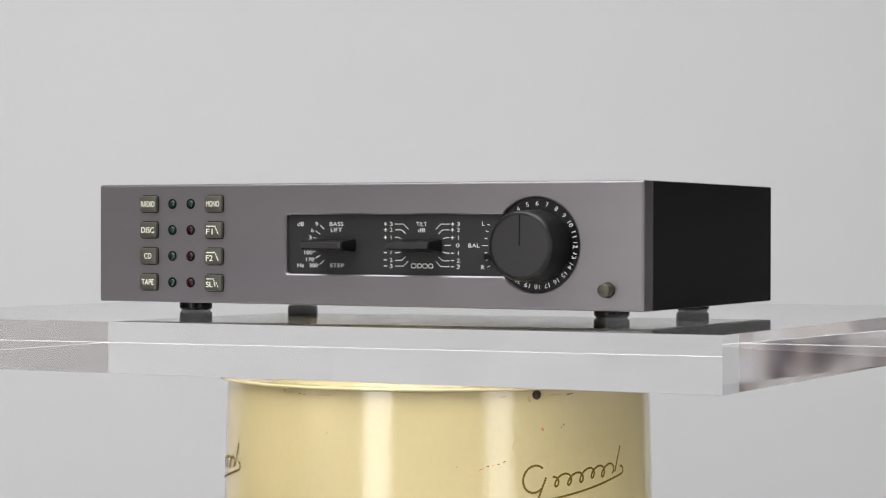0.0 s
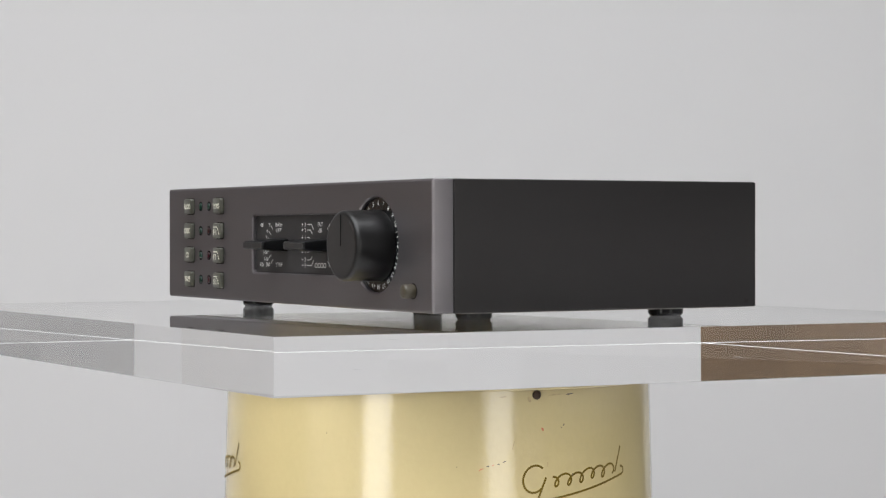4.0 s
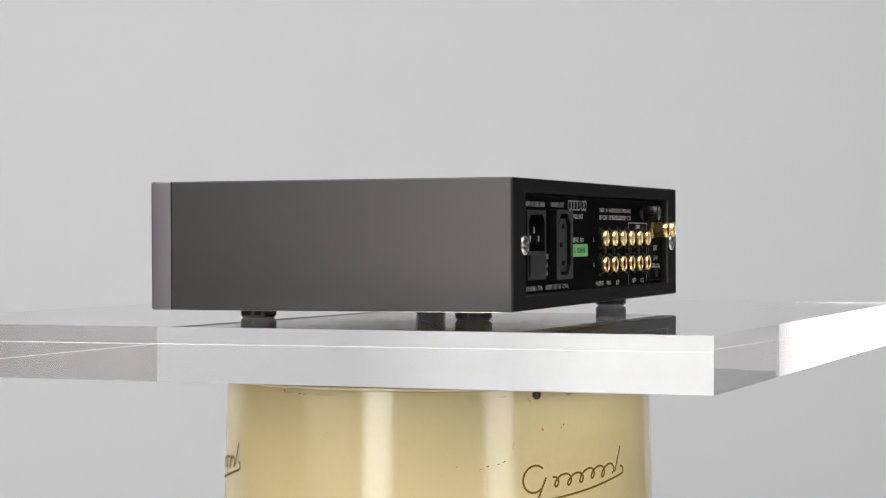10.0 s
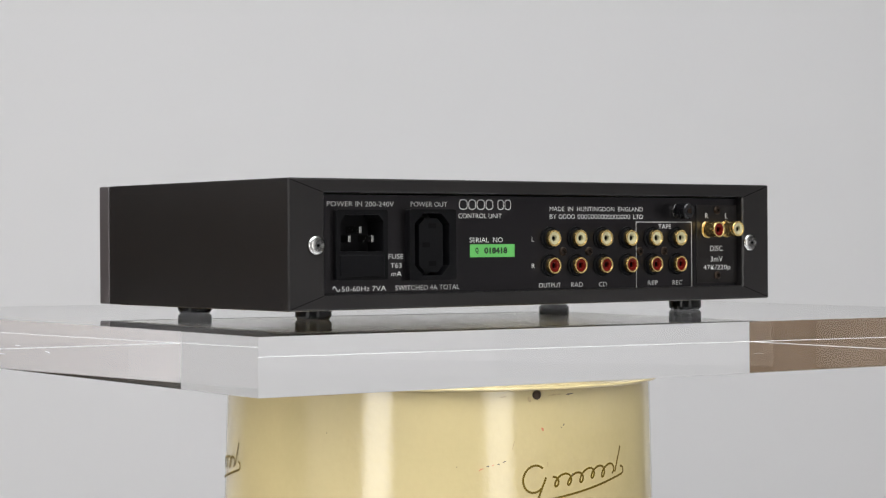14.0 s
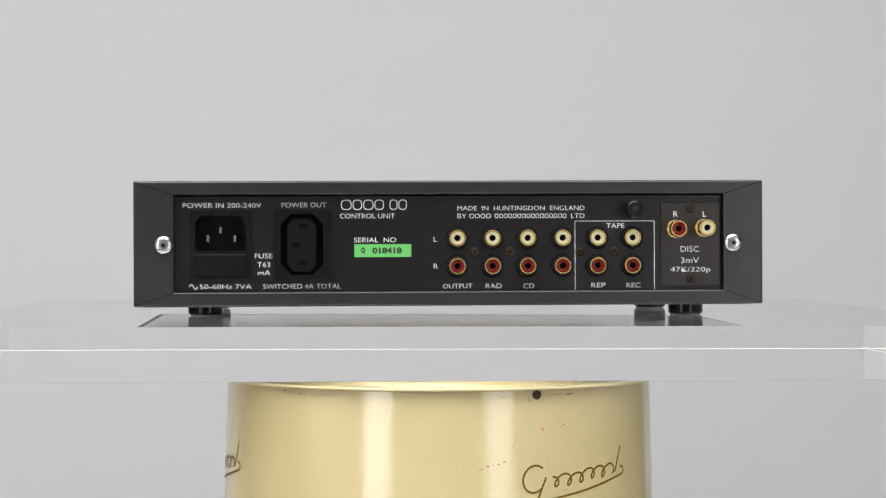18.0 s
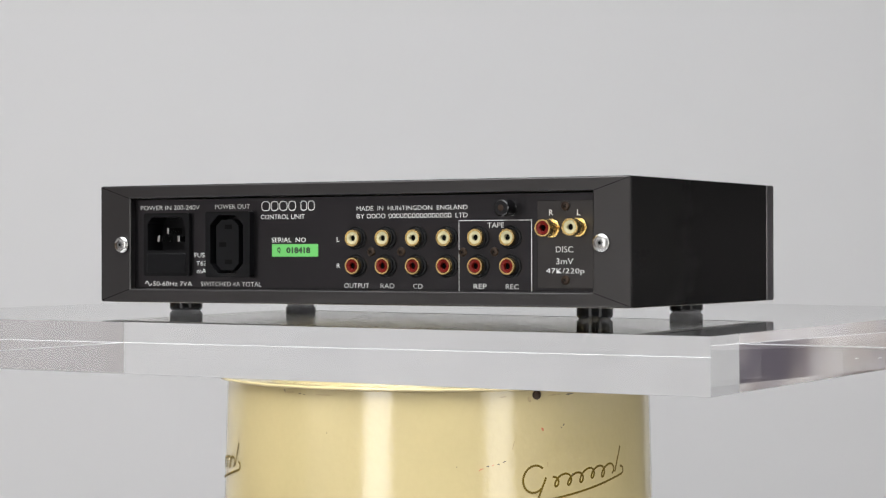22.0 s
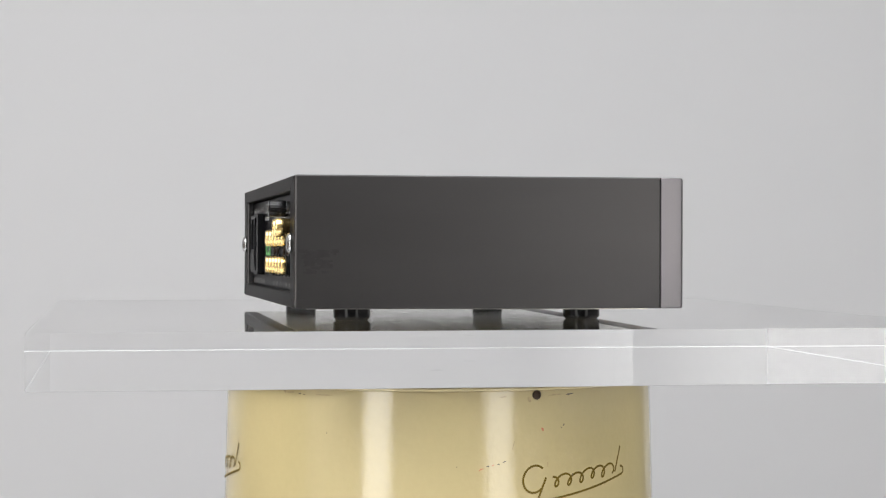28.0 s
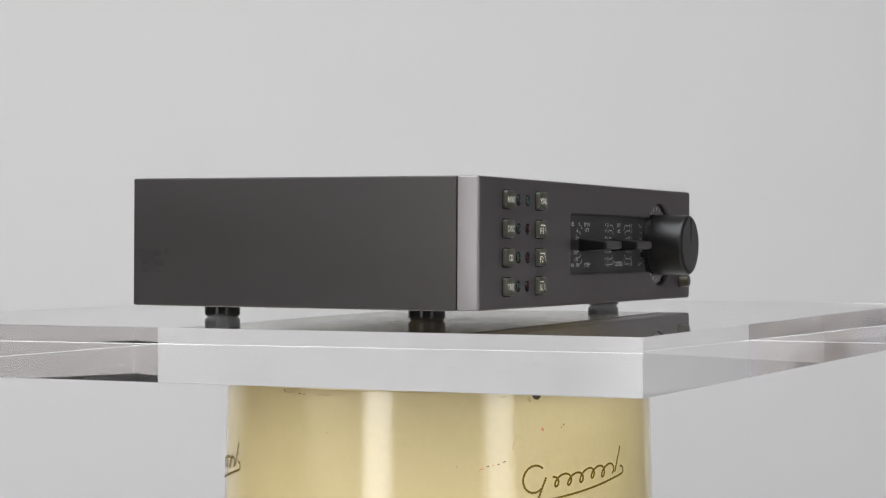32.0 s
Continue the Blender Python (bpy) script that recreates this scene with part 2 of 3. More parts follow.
                bm.faces.new((va[i], va[j], vb[j], vb[i]))
        u += s * (abs(w) + gap)
    return part(name, bm, material, parent)


# ---------------------------------------------------------------- the studio
def structure(name, bm, material, label, category="wall"):
    return tagged(part(name, bm, material), label, category, kind="structure")


FLOOR = -1.12
structure("backdrop", box(-3.2, 1.75, 2.30, 2.42, FLOOR, 2.1), M_BACK, "plain pale grey painted studio backdrop wall", "backdrop")
structure("wall_left", box(-3.32, -3.2, -0.9, 2.42, FLOOR, 0.5), M_BROWN, "plain brown studio side wall, with an added white part above")
# out-of-view white surface, added to send more light onto the drum's left side
structure("wall_left_upper", box(-3.32, -3.2, -0.9, 2.42, 0.5, 2.1), M_UNSEEN_WHITE, "unseen white wall part added to brighten the drum from the left")
structure("wall_left_white", box(-3.32, -3.2, -4.2, -0.9, 0.45, 2.1), M_UNSEEN_WHITE, "plain white studio side wall beside the brown one")
# made-up surface out of view; its clouded colour imitates reflections in the slab
structure("wainscot", box(-3.32, -3.18, -4.2, -0.9, FLOOR, 0.45), M_MOTTLED, "unseen mottled wall, its colours standing in for blurred reflected things", "panelling")
# the charcoal walls are out of view and made up to shape reflections
structure("wall_back_right", box(1.75, 3.32, 2.31, 2.43, FLOOR, 2.1), M_SHADE, "unseen charcoal end wall, kept dark for reflections in the case")
structure("wall_right_front", box(3.2, 3.32, -4.2, -2.1, FLOOR, 2.1), M_WALL, "plain pale grey studio side wall")
structure("wall_right_middle", box(3.2, 3.32, -2.1, -1.0, FLOOR, 2.1), M_SHADE, "unseen charcoal section added to darken reflections in the case")
structure("wall_right", box(3.2, 3.32, -1.0, 2.31, FLOOR, 2.1), M_SHADE, "unseen charcoal side wall, kept dark for reflections in the case")
# two white strips added out of view to brighten what the slab mirrors
structure("wall_band", box(3.17, 3.2, -2.1, 2.28, -0.20, 0.23), M_UNSEEN_WHITE, "unseen white strip added to lighten reflections in the slab", "panelling")
structure("wall_band_back", box(1.75, 3.17, 2.28, 2.31, -0.20, 0.23), M_UNSEEN_WHITE, "unseen white strip on the end wall, added to lighten slab reflections", "panelling")
structure("pillar", box(3.13, 3.2, -0.605, -0.53, FLOOR, 2.1), M_BLUE, "narrow blue-grey pillar on the side wall", "pillar")
structure("wall_behind", box(-3.32, 3.32, -4.32, -4.2, FLOOR, 2.1), M_REARWALL, "plain mid grey studio wall behind the camera")
structure("floor", box(-3.4, 3.4, -4.4, 2.5, FLOOR - 0.1, FLOOR), M_FLOOR, "plain brown-grey studio floor", "floor")
structure("ceiling", box(-3.4, 3.4, -4.4, 2.5, 2.1, 2.2), M_WALL, "plain pale grey studio ceiling", "ceiling")



# a folded sheet made up out of view, giving dark streaks in the slab's reflections
def build_curtain():
    bm, rows = bmesh.new(), []
    n = 120
    for z in (FLOOR + 0.02, 2.06):
        rows.append([bm.verts.new((-3.11 + 0.035 * math.sin(0.62 * i) + 0.02 * math.sin(0.23 * i + 1) + d, -0.99 + 0.71 * i / n, z)) for d in (0.0, -0.004) for i in range(n + 1)])
    m = n + 1
    ring = list(range(m)) + list(range(2 * m - 1, m - 1, -1))
    for a, b in zip(ring, ring[1:] + ring[:1]):
        bm.faces.new((rows[0][a], rows[0][b], rows[1][b], rows[1][a]))
    return structure("curtain", bm, M_STREAK_SHEET, "unseen dark brown-purple folded sheet added for dark streaks in reflections", "curtain")


build_curtain()

PLINTH_TOP = -0.245
plinth = tagged(part("plinth", box(-0.424, 0.56, -0.45, 1.13, FLOOR, PLINTH_TOP, 0.004), M_PLINTH),
                "pale grey painted display plinth under the cream drum", "plinth")


# ---------------------------------------------------------------- the softboxes whose strips show on the enamel
def softbox_cloth(strength):
    """A lit diffuser that fades towards its seams."""
    m, N, L = nodes_of("lit_diffuser")
    N.remove(N["Principled BSDF"])
    tc = N.new("ShaderNodeTexCoord")
    sp = N.new("ShaderNodeSeparateXYZ")
    L.new(tc.outputs["Generated"], sp.inputs[0])
    fade = []
    for axis, soft in (("X", 0.27), ("Z", 0.16)):
        a = N.new("ShaderNodeMath")
        a.operation = "SUBTRACT"
        L.new(sp.outputs[axis], a.inputs[0])
        a.inputs[1].default_value = 0.5
        c = N.new("ShaderNodeMath")
        c.operation = "ABSOLUTE"
        L.new(a.outputs[0], c.inputs[0])
        r = N.new("ShaderNodeMapRange")
        r.interpolation_type = "SMOOTHSTEP"
        r.inputs[1].default_value, r.inputs[2].default_value = 0.5, 0.5 - soft
        r.inputs[3].default_value, r.inputs[4].default_value = 0.01, 1.0
        L.new(c.outputs[0], r.inputs[0])
        fade.append(r)
    k = N.new("ShaderNodeMath")
    k.operation = "MULTIPLY"
    L.new(fade[0].outputs[0], k.inputs[0])
    L.new(fade[1].outputs[0], k.inputs[1])
    s = N.new("ShaderNodeMath")
    s.operation = "MULTIPLY"
    L.new(k.outputs[0], s.inputs[0])
    s.inputs[1].default_value = strength
    e = N.new("ShaderNodeEmission")
    e.inputs["Color"].default_value = (1.0, 0.985, 0.96, 1)
    L.new(s.outputs[0], e.inputs["Strength"])
    L.new(e.outputs[0], N["Material Output"].inputs["Surface"])
    return m


def build_softbox(x, y, turn, strength):
    w, h = 0.77, 1.9
    thing = new("softbox")
    bm = stack([rect(0, 0, w, h, 0.02, 0.0), rect(0, 0, w, h, 0.02, -0.06), rect(0, 0, 0.22, 0.22, 0.05, -0.42)])
    part("housing", bm, M_BLACK, thing, "black cloth housing")
    part("diffuser", block(0, 0, w - 0.02, h - 0.02, 0.02, [(-0.002, 0), (0.006, 0)]), softbox_cloth(strength), thing, "glowing white diffuser cloth")
    part("pole", lathe([(0.017, FLOOR - 0.15), (0.017, 0.0)], cz=-0.45, n=16, axis="z"), M_BLACK, thing)
    for k in range(3):
        a = radians(30 + 120 * k)
        leg = stack([[(0.0 + 0.009 * math.cos(q), -0.45 + 0.009 * math.sin(q), FLOOR + 0.35) for q in (0, 1.57, 3.14, 4.71)],
                     [(0.4 * math.cos(a) + 0.009 * math.cos(q), -0.45 + 0.4 * math.sin(a) + 0.009 * math.sin(q), FLOOR - 0.15) for q in (0, 1.57, 3.14, 4.71)]])
        part("leg", leg, M_BLACK, thing)
    thing.matrix_basis = pose(x, y, 0.15, 0, 0, turn)
    return tagged(thing, "tall lit softbox with a black housing on a stand", "studio lamp", "softboxes beside the camera")


SOFTBOX = 5.4
build_softbox(-1.16, -1.92, -31.6, SOFTBOX)
build_softbox(1.155, -1.92, 31.6, 0.76 * SOFTBOX)

# ---------------------------------------------------------------- the enamelled drum
def drum_place(r):
    def place(s, z):
        a = s * mm / 0.1165
        return (r * math.sin(a), -r * math.cos(a), z * mm)
    return place


R_TOP, R_LOW, Z_RIM = 0.1161, 0.1213, -0.0357


def drum_radius(z):
    return R_TOP + (R_LOW - R_TOP) * (Z_RIM - z) / 0.2


def build_drum():
    drum = new("drum")
    drum.location = (0, 0, 0)
    prof = [(drum_radius(PLINTH_TOP) - 0.003, PLINTH_TOP), (drum_radius(PLINTH_TOP), PLINTH_TOP + 0.003)]
    prof += [(drum_radius(z), z) for z in (-0.2, -0.16, -0.12, -0.08, -0.05, Z_RIM - 0.0005)]
    part("shell", lathe(prof + [(R_TOP - 0.001, Z_RIM + 0.0003)], n=160, axis="z", caps=(True, True)), M_ENAMEL, drum)
    rim = [(R_TOP - 0.002, Z_RIM)]
    for i in range(9):
        a = radians(-90 + 180 * i / 8)
        rim.append((0.1197 + 0.0008 * math.cos(a), Z_RIM + 0.0008 + 0.0008 * math.sin(a)))
    rim += [(0.112, Z_RIM + 0.0020), (0.095, Z_RIM + 0.0024), (0.092, -0.0245)]
    part("lid", lathe(rim, n=160, axis="z", caps=(True, True)), M_ENAMEL, drum, "cream lid with a worn flat rim")
    for a0, a1, r0, wd in ((-53, -28, 0.1168, 0.0012), (-25, -14, 0.1174, 0.0008), (-3.5, 6, 0.1174, 0.0009), (22, 28, 0.1177, 0.0008)):
        bm = bmesh.new()
        n = 14
        ring = []
        for i in range(n + 1):
            a = radians(a0 + (a1 - a0) * i / n)
            k = wd * (0.25 + 0.75 * math.sin(math.pi * i / n)) * (0.7 + 0.3 * math.sin(i * 2.3))
            ring.append([bm.verts.new((q * math.sin(a), -q * math.cos(a), Z_RIM + 0.00185)) for q in (r0, r0 - k)])
        for p, q in zip(ring, ring[1:]):
            bm.faces.new((p[0], q[0], q[1], p[1]))
        part("worn_line", bm, M_CHIP, drum, "bare worn line on the lid")
    # rivet
    a = math.asin((950 - 776) / 3728 * 1.057 / R_TOP)
    r = drum_radius(-0.039)
    riv = lathe([(0.0024, 0.0), (0.0024, -0.0008), (0.0019, -0.0015), (0.0008, -0.0018)], n=20)
    bmesh.ops.transform(riv, matrix=Matrix.Rotation(a, 4, "Z") @ Matrix.Translation((0, -r + 0.0003, -0.0383)), verts=riv.verts[:])
    part("rivet", riv, M_COPPER, drum, "small dark metal rivet")
    # olive trade mark as a plain flourish, three times round the drum
    def flourish(s0):
        # an open bow with a tail, a run of slanting loops, a tall end stroke and an underline that hooks back
        lines = [[(s0 + 6.2 + 6.3 * math.cos(radians(a)) + 0.10 * (6.8 * math.sin(radians(a))), -80.6 + 6.8 * math.sin(radians(a))) for a in range(48, 322, 8)]]
        lines.append([(s0 + 12.6 - 4.4 * (i / 12) ** 1.5, -80.0 - 10.4 * i / 12 + 1.4 * math.sin(math.pi * i / 12)) for i in range(13)])
        run = []
        turns = 5.5
        for i in range(240):
            u = i / 239
            a = 2 * math.pi * turns * u
            rise = 2.9 * math.cos(a)
            run.append((s0 + 15.5 + 43.5 * u + 2.6 * math.sin(a) + 0.35 * rise, -82.9 + 5.0 * u + rise + 0.5 * math.sin(0.37 * a)))
        lines.append(run)
        lines.append([(s0 + 60.6 + 5.4 * i / 10, -80.4 + 13.0 * i / 10) for i in range(11)])
        lines.append([(s0 + 4.6 + 61.6 * i / 40, -92.6 + 10.6 * i / 40 - 0.9 * math.sin(math.pi * i / 40)) for i in range(41)] +
                     [(s0 + 66.2 + 2.3 * math.sin(radians(b)), -79.9 - 2.1 * math.cos(radians(b))) for b in range(15, 215, 20)])
        return lines
    for turned in (0.0, 246.0, -240.0):
        bm = strokes(bmesh.new(), flourish(43.2 + turned), 1.1, lambda s, z: drum_place(drum_radius(z * mm) + 0.00025)(s, z))
        part("logo", bm, M_GILT, drum, "olive-gold flourish printed on the cream enamel")
    # chips and scratches
    rng = random.Random(5)
    def chip(s, z, w, h, material, turn=0.0):
        pts = []
        for i in range(9):
            q = 2 * math.pi * i / 9
            k = rng.uniform(0.6, 1.15)
            u, v = w / 2 * k * math.cos(q), h / 2 * k * math.sin(q)
            pts.append((s + u * math.cos(turn) - v * math.sin(turn), z + u * math.sin(turn) + v * math.cos(turn)))
        bm = bmesh.new()
        bm.faces.new([bm.verts.new(drum_place(drum_radius(z * mm) + 0.0003)(u, v + 0.5)) for u, v in pts])
        part("chip", bm, material, drum)
    for s, z, w, h, m, t in ((-86.5, -38.2, 0.9, 2.2, M_CHIP, 0.2), (-76, -39.1, 2.4, 0.7, M_CHIP, 0.2), (-73, -39.4, 1.6, 0.5, M_CHIP, 0), (71.0, -39.0, 5.0, 0.8, M_CHIP, 0.12),
                             (54.4, -56.4, 1.3, 2.4, M_RUST, 0.5), (67, -54.4, 0.6, 1.5, M_CHIP, -0.6), (65.4, -55.8, 0.6, 1.0, M_CHIP, 0.2),
                             (21, -75.4, 3.6, 0.7, M_RUST, 0.35), (24.6, -73.9, 1.6, 0.7, M_CHIP, 0.2), (27.2, -73.4, 1.3, 0.6, M_RUST, 0.2), (30.2, -72.9, 2.4, 0.5, M_CHIP, 0.15), (33.2, -71.8, 2.6, 0.5, M_CHIP, 0.4),
                             (-58.6, -58.2, 1.1, 0.6, M_CHIP, 0.1), (9.0, -74.0, 0.6, 0.6, M_CHIP, 0), (72, -80, 0.5, 2.0, M_CHIP, -0.3)):
        chip(s, z, w, h, m, t)
    for s, z, w, h, t in ((-84, -38.6, 9.0, 1.2, 0.05), (-60, -39.2, 12.0, 0.8, 0.0), (33, -39.4, 4.0, 1.0, 0.1), (47, -41.0, 2.2, 3.4, 0.2), (63, -39.0, 10.0, 0.7, 0.05), (38, -64.0, 0.6, 5.5, -0.25), (57, -74.0, 0.5, 3.0, 0.1)):
        chip(s, z, w, h, M_STAIN, t)
    return tagged(drum, "cream enamelled round metal drum with olive flourishes and small chips", "drum")


build_drum()

# ---------------------------------------------------------------- the clear slab that turns
SLAB_X, SLAB_Y, SLAB_T, SLAB_Z = 0.2503, 0.2124, 0.0248, 0.0005


def build_slab():
    slab = new("acrylic_slab")
    def loop(z, i):
        x, y = SLAB_X - i, SLAB_Y - i
        return [(x, y, z), (-x, y, z), (-x, -y, z), (x, -y, z)]
    bm = stack([loop(SLAB_Z - SLAB_T, 0.0002), loop(SLAB_Z - SLAB_T + 0.0002, 0), loop(SLAB_Z, 0)])
    body = part("slab", bm, M_ACRYL, slab, sharp=0.3)
    body.data.materials.append(M_GROUND)
    for f in body.data.polygons:
        f.use_smooth = False
        f.material_index = 1 if 0.3 < abs(f.normal.z) < 0.9 else 0
    body.visible_shadow = False
    body.matrix_basis = pose(-0.0044, 0.0016, 0, 0, 0, -0.78)
    # fine handling scratches on the four edges
    for face, u, z, ln, tilt in (("x", -0.032, -0.0168, 7, 0.02), ("x", -0.0135, -0.0120, 6, -0.03), ("x", 0.0193, -0.0138, 5, -0.1), ("-x", 0.038, -0.0168, 6, 0.02),
                                 ("-x", 0.005, -0.0182, 5, 0.05), ("-x", -0.0178, -0.0135, 4, 0.0), ("-y", 0.0966, -0.0168, 6, 0.06), ("y", 0.0175, -0.0160, 5, 0.02), ("y", -0.03, -0.0150, 6, -0.03)):
        bm = strokes(bmesh.new(), [[(-ln / 2, -tilt * ln / 2), (ln * 0.1, 0.12), (ln / 2, tilt * ln / 2)]], 0.17, lambda s, v: (s * mm, 0.0, v * mm))
        turn = {"x": 90, "-x": -90, "y": 180, "-y": 0}[face]
        sx, sy = SLAB_X + 0.00004, SLAB_Y + 0.00004
        at = {"x": (sx, u), "-x": (-sx, u), "y": (u, sy), "-y": (u, -sy)}[face]
        bmesh.ops.transform(bm, matrix=Matrix.Translation((*at, z)) @ Matrix.Rotation(radians(turn), 4, "Z"), verts=bm.verts[:])
        part("scratch", bm, M_SCRATCH, body)
    for x, y, r in ((-0.217, -0.009, 0.0004), (-0.232, 0.018, 0.00025)):
        bm = lathe([(r, SLAB_Z - 0.00005), (r * 0.8, SLAB_Z + 0.0003), (r * 0.2, SLAB_Z + 0.0004)], x, y, 7, "z")
        part("dust_speck", bm, M_SCRATCH, body)
    return tagged(slab, "thick clear acrylic slab with polished edges, turning on the drum", "display stand")


SLAB = build_slab()

# ---------------------------------------------------------------- the amplifier
W2, ZB, ZT = 160.25, 6.1, 69.5
YF, YR = -94.6, 94.7
Y_PLATE, Y_PANEL = -92.5, 90.5


AMP = new("preamplifier")
tagged(AMP, "dark grey metal preamplifier with round black knob, on the clear slab", "amplifier")


def build_case():
    zc, h = (ZB + ZT) / 2 * mm, (ZT - ZB) * mm
    w = 2 * W2 * mm

    def full(y, i, r=0.9):
        return rect(0, zc, w - 2 * i * mm, h - 2 * i * mm, r * mm, y * mm)
    zi, hi, wi = 37.9 * mm, 48.9 * mm, 279.6 * mm
    loops = [full(-83.0, 0.35), full(-82.75, 0), full(93.6, 0), full(94.4, 0.3, 0.7), full(94.7, 0.8, 0.4),
             rect(0, zi, wi + 1.5 * mm, hi + 1.5 * mm, 0.6 * mm, 94.7 * mm), rect(0, zi, wi + 0.9 * mm, hi + 0.9 * mm, 0.5 * mm, 94.52 * mm),
             rect(0, zi, wi + 0.35 * mm, hi + 0.35 * mm, 0.4 * mm, 94.15 * mm), rect(0, zi, wi, hi, 0.3 * mm, 93.6 * mm), rect(0, zi, wi, hi, 0.3 * mm, 70.0 * mm)]
    case = part("case", stack(loops, (True, True)), M_SLEEVE, AMP, "dark grey painted steel sleeve", sharp=0.2)
    # mitred corners of the rear frame
    for sx in (1, -1):
        for a, b in ((ZT - 0.6, 62.6), (ZB + 0.6, 13.1)):
            p, q = Vector((sx * (W2 - 0.6), 94.75, a)), Vector((sx * 140.3, 94.75, b))
            n = Vector((q.z - p.z, 0, p.x - q.x)).normalized() * 0.16
            bm = bmesh.new()
            bm.faces.new([bm.verts.new((v + Vector((0, 0.06, 0))) * mm) for v in (p + n, p - n, q - n, q + n)])
            part("seam", bm, M_DARK, case)
    # core that shows as the gap behind the front panel
    part("chassis", box(-W2 * mm + 0.0009, W2 * mm - 0.0009, -0.0842, -0.0820, (ZB + 0.9) * mm, (ZT - 0.9) * mm), M_DARK, AMP)
    part("base_plate", box((-W2 + 4) * mm, (W2 - 4) * mm, -0.078, 0.088, (ZB - 0.35) * mm, (ZB + 0.1) * mm), M_BASE, AMP, "bare grey steel base plate")
    # remains of a sticker on the side
    bm = bmesh.new()
    rng = random.Random(3)
    for i in range(46):
        y, z = rng.choice((rng.uniform(75, 91), rng.uniform(80, 90))), rng.choice((rng.uniform(23.0, 33.5), rng.uniform(30.5, 33.5)))
        a, b = rng.uniform(1.2, 6.5), rng.uniform(0.4, 1.9)
        bm.faces.new([bm.verts.new((-W2 * mm - 0.00004 - 0.000004 * i, u * mm, v * mm)) for u, v in
                      ((y - a / 2, z - b / 2 + rng.uniform(-.4, .4)), (y + a / 2, z - b / 2), (y + a / 2 + rng.uniform(-1, 1), z + b / 2), (y - a / 2, z + b / 2))])
    scuff = bmesh.new()
    scuff.faces.new([scuff.verts.new((W2 * mm + 0.00005, u * mm, v * mm)) for u, v in ((87.0, 8.2), (89.5, 8.0), (89.8, 10.4), (88.2, 9.6), (87.4, 10.6))])
    part("scuff", scuff, M_RES, AMP, "small pale scuff")
    part("sticker_residue", bm, M_RES, AMP, "faint torn remains of a sticker")


def opening(grow=0.0):
    """Outline of the dial window: a slot that runs into the round well of the knob."""
    x0, zl, zh, r = -40.5 - grow, 22.3 - grow, 53.2 + grow, 1.8
    cx, cz, R = 103.0, 38.0, 23.4 + grow
    pts = []
    for i in range(5):
        a = radians(180 + 90 * i / 4)
        pts.append((x0 + r + r * math.cos(a), zl + r + r * math.sin(a)))
    a0 = math.degrees(math.asin((zl - cz) / R))
    a1 = math.degrees(math.asin((zh - cz) / R))
    lo, hi = -180 - a0, 180 - a1
    n = 56
    for i in range(n + 1):
        a = radians(lo + (hi - lo) * i / n)
        pts.append((cx + R * math.cos(a), cz + R * math.sin(a)))
    for i in range(5):
        a = radians(90 + 90 * i / 4)
        pts.append((x0 + r + r * math.cos(a), zh - r + r * math.sin(a)))
    return pts


def build_front():
    zc, h, w = (ZB + ZT) / 2 * mm, (ZT - ZB) * mm, 2 * W2 * mm

    def full(y, i):
        return rect(0, zc, w - 2 * i * mm, h - 2 * i * mm, 0.9 * mm, y * mm)
    bm = bmesh.new()
    R = 1.3
    outer = [full(-83.4, 0.25), full(-83.6, 0.0), full(YF + R, 0.0)]
    outer += [full(YF + R - R * math.sin(radians(a)), R - R * math.cos(radians(a))) for a in (22, 45, 68, 90)]
    stack(outer, (True, False), bm)
    bm.verts.ensure_lookup_table()
    n = len(outer[0])
    of = list(bm.verts)[-n:]
    lip = [bm.verts.new((x * mm, YF * mm, z * mm)) for x, z in opening(0.75)]
    mid = [bm.verts.new((x * mm, (YF + 0.5) * mm, z * mm)) for x, z in opening(0.05)]
    low = [bm.verts.new((x * mm, (Y_PLATE + 1.2) * mm, z * mm)) for x, z in opening()]
    edges = [bm.edges.get((of[i], of[(i + 1) % n])) for i in range(n)]
    edges += [bm.edges.new((lip[i], lip[(i + 1) % len(lip)])) for i in range(len(lip))]
    bmesh.ops.triangle_fill(bm, use_beauty=True, use_dissolve=False, edges=edges)
    for a, b in ((lip, mid), (mid, low)):
        for i in range(len(a)):
            j = (i + 1) % len(a)
            bm.faces.new((a[i], a[j], b[j], b[i]))
    return part("front_panel", bm, M_FRONT, AMP, "satin bronze-grey anodised front panel", sharp=0.45, flat=True)


build_case()
PANEL = build_front()


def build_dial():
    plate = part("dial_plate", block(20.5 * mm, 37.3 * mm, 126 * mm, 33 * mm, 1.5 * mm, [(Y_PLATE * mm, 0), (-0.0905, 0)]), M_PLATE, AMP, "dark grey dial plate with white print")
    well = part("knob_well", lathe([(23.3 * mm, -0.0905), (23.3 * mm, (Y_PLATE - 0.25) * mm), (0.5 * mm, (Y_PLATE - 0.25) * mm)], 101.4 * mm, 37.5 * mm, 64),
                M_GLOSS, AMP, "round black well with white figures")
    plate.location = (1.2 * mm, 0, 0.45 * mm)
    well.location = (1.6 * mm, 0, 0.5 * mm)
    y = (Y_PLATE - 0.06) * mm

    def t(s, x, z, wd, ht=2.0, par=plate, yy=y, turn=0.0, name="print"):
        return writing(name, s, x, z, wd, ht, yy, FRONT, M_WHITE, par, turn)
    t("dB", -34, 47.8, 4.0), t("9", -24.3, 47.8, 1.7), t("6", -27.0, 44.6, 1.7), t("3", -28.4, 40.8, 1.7)
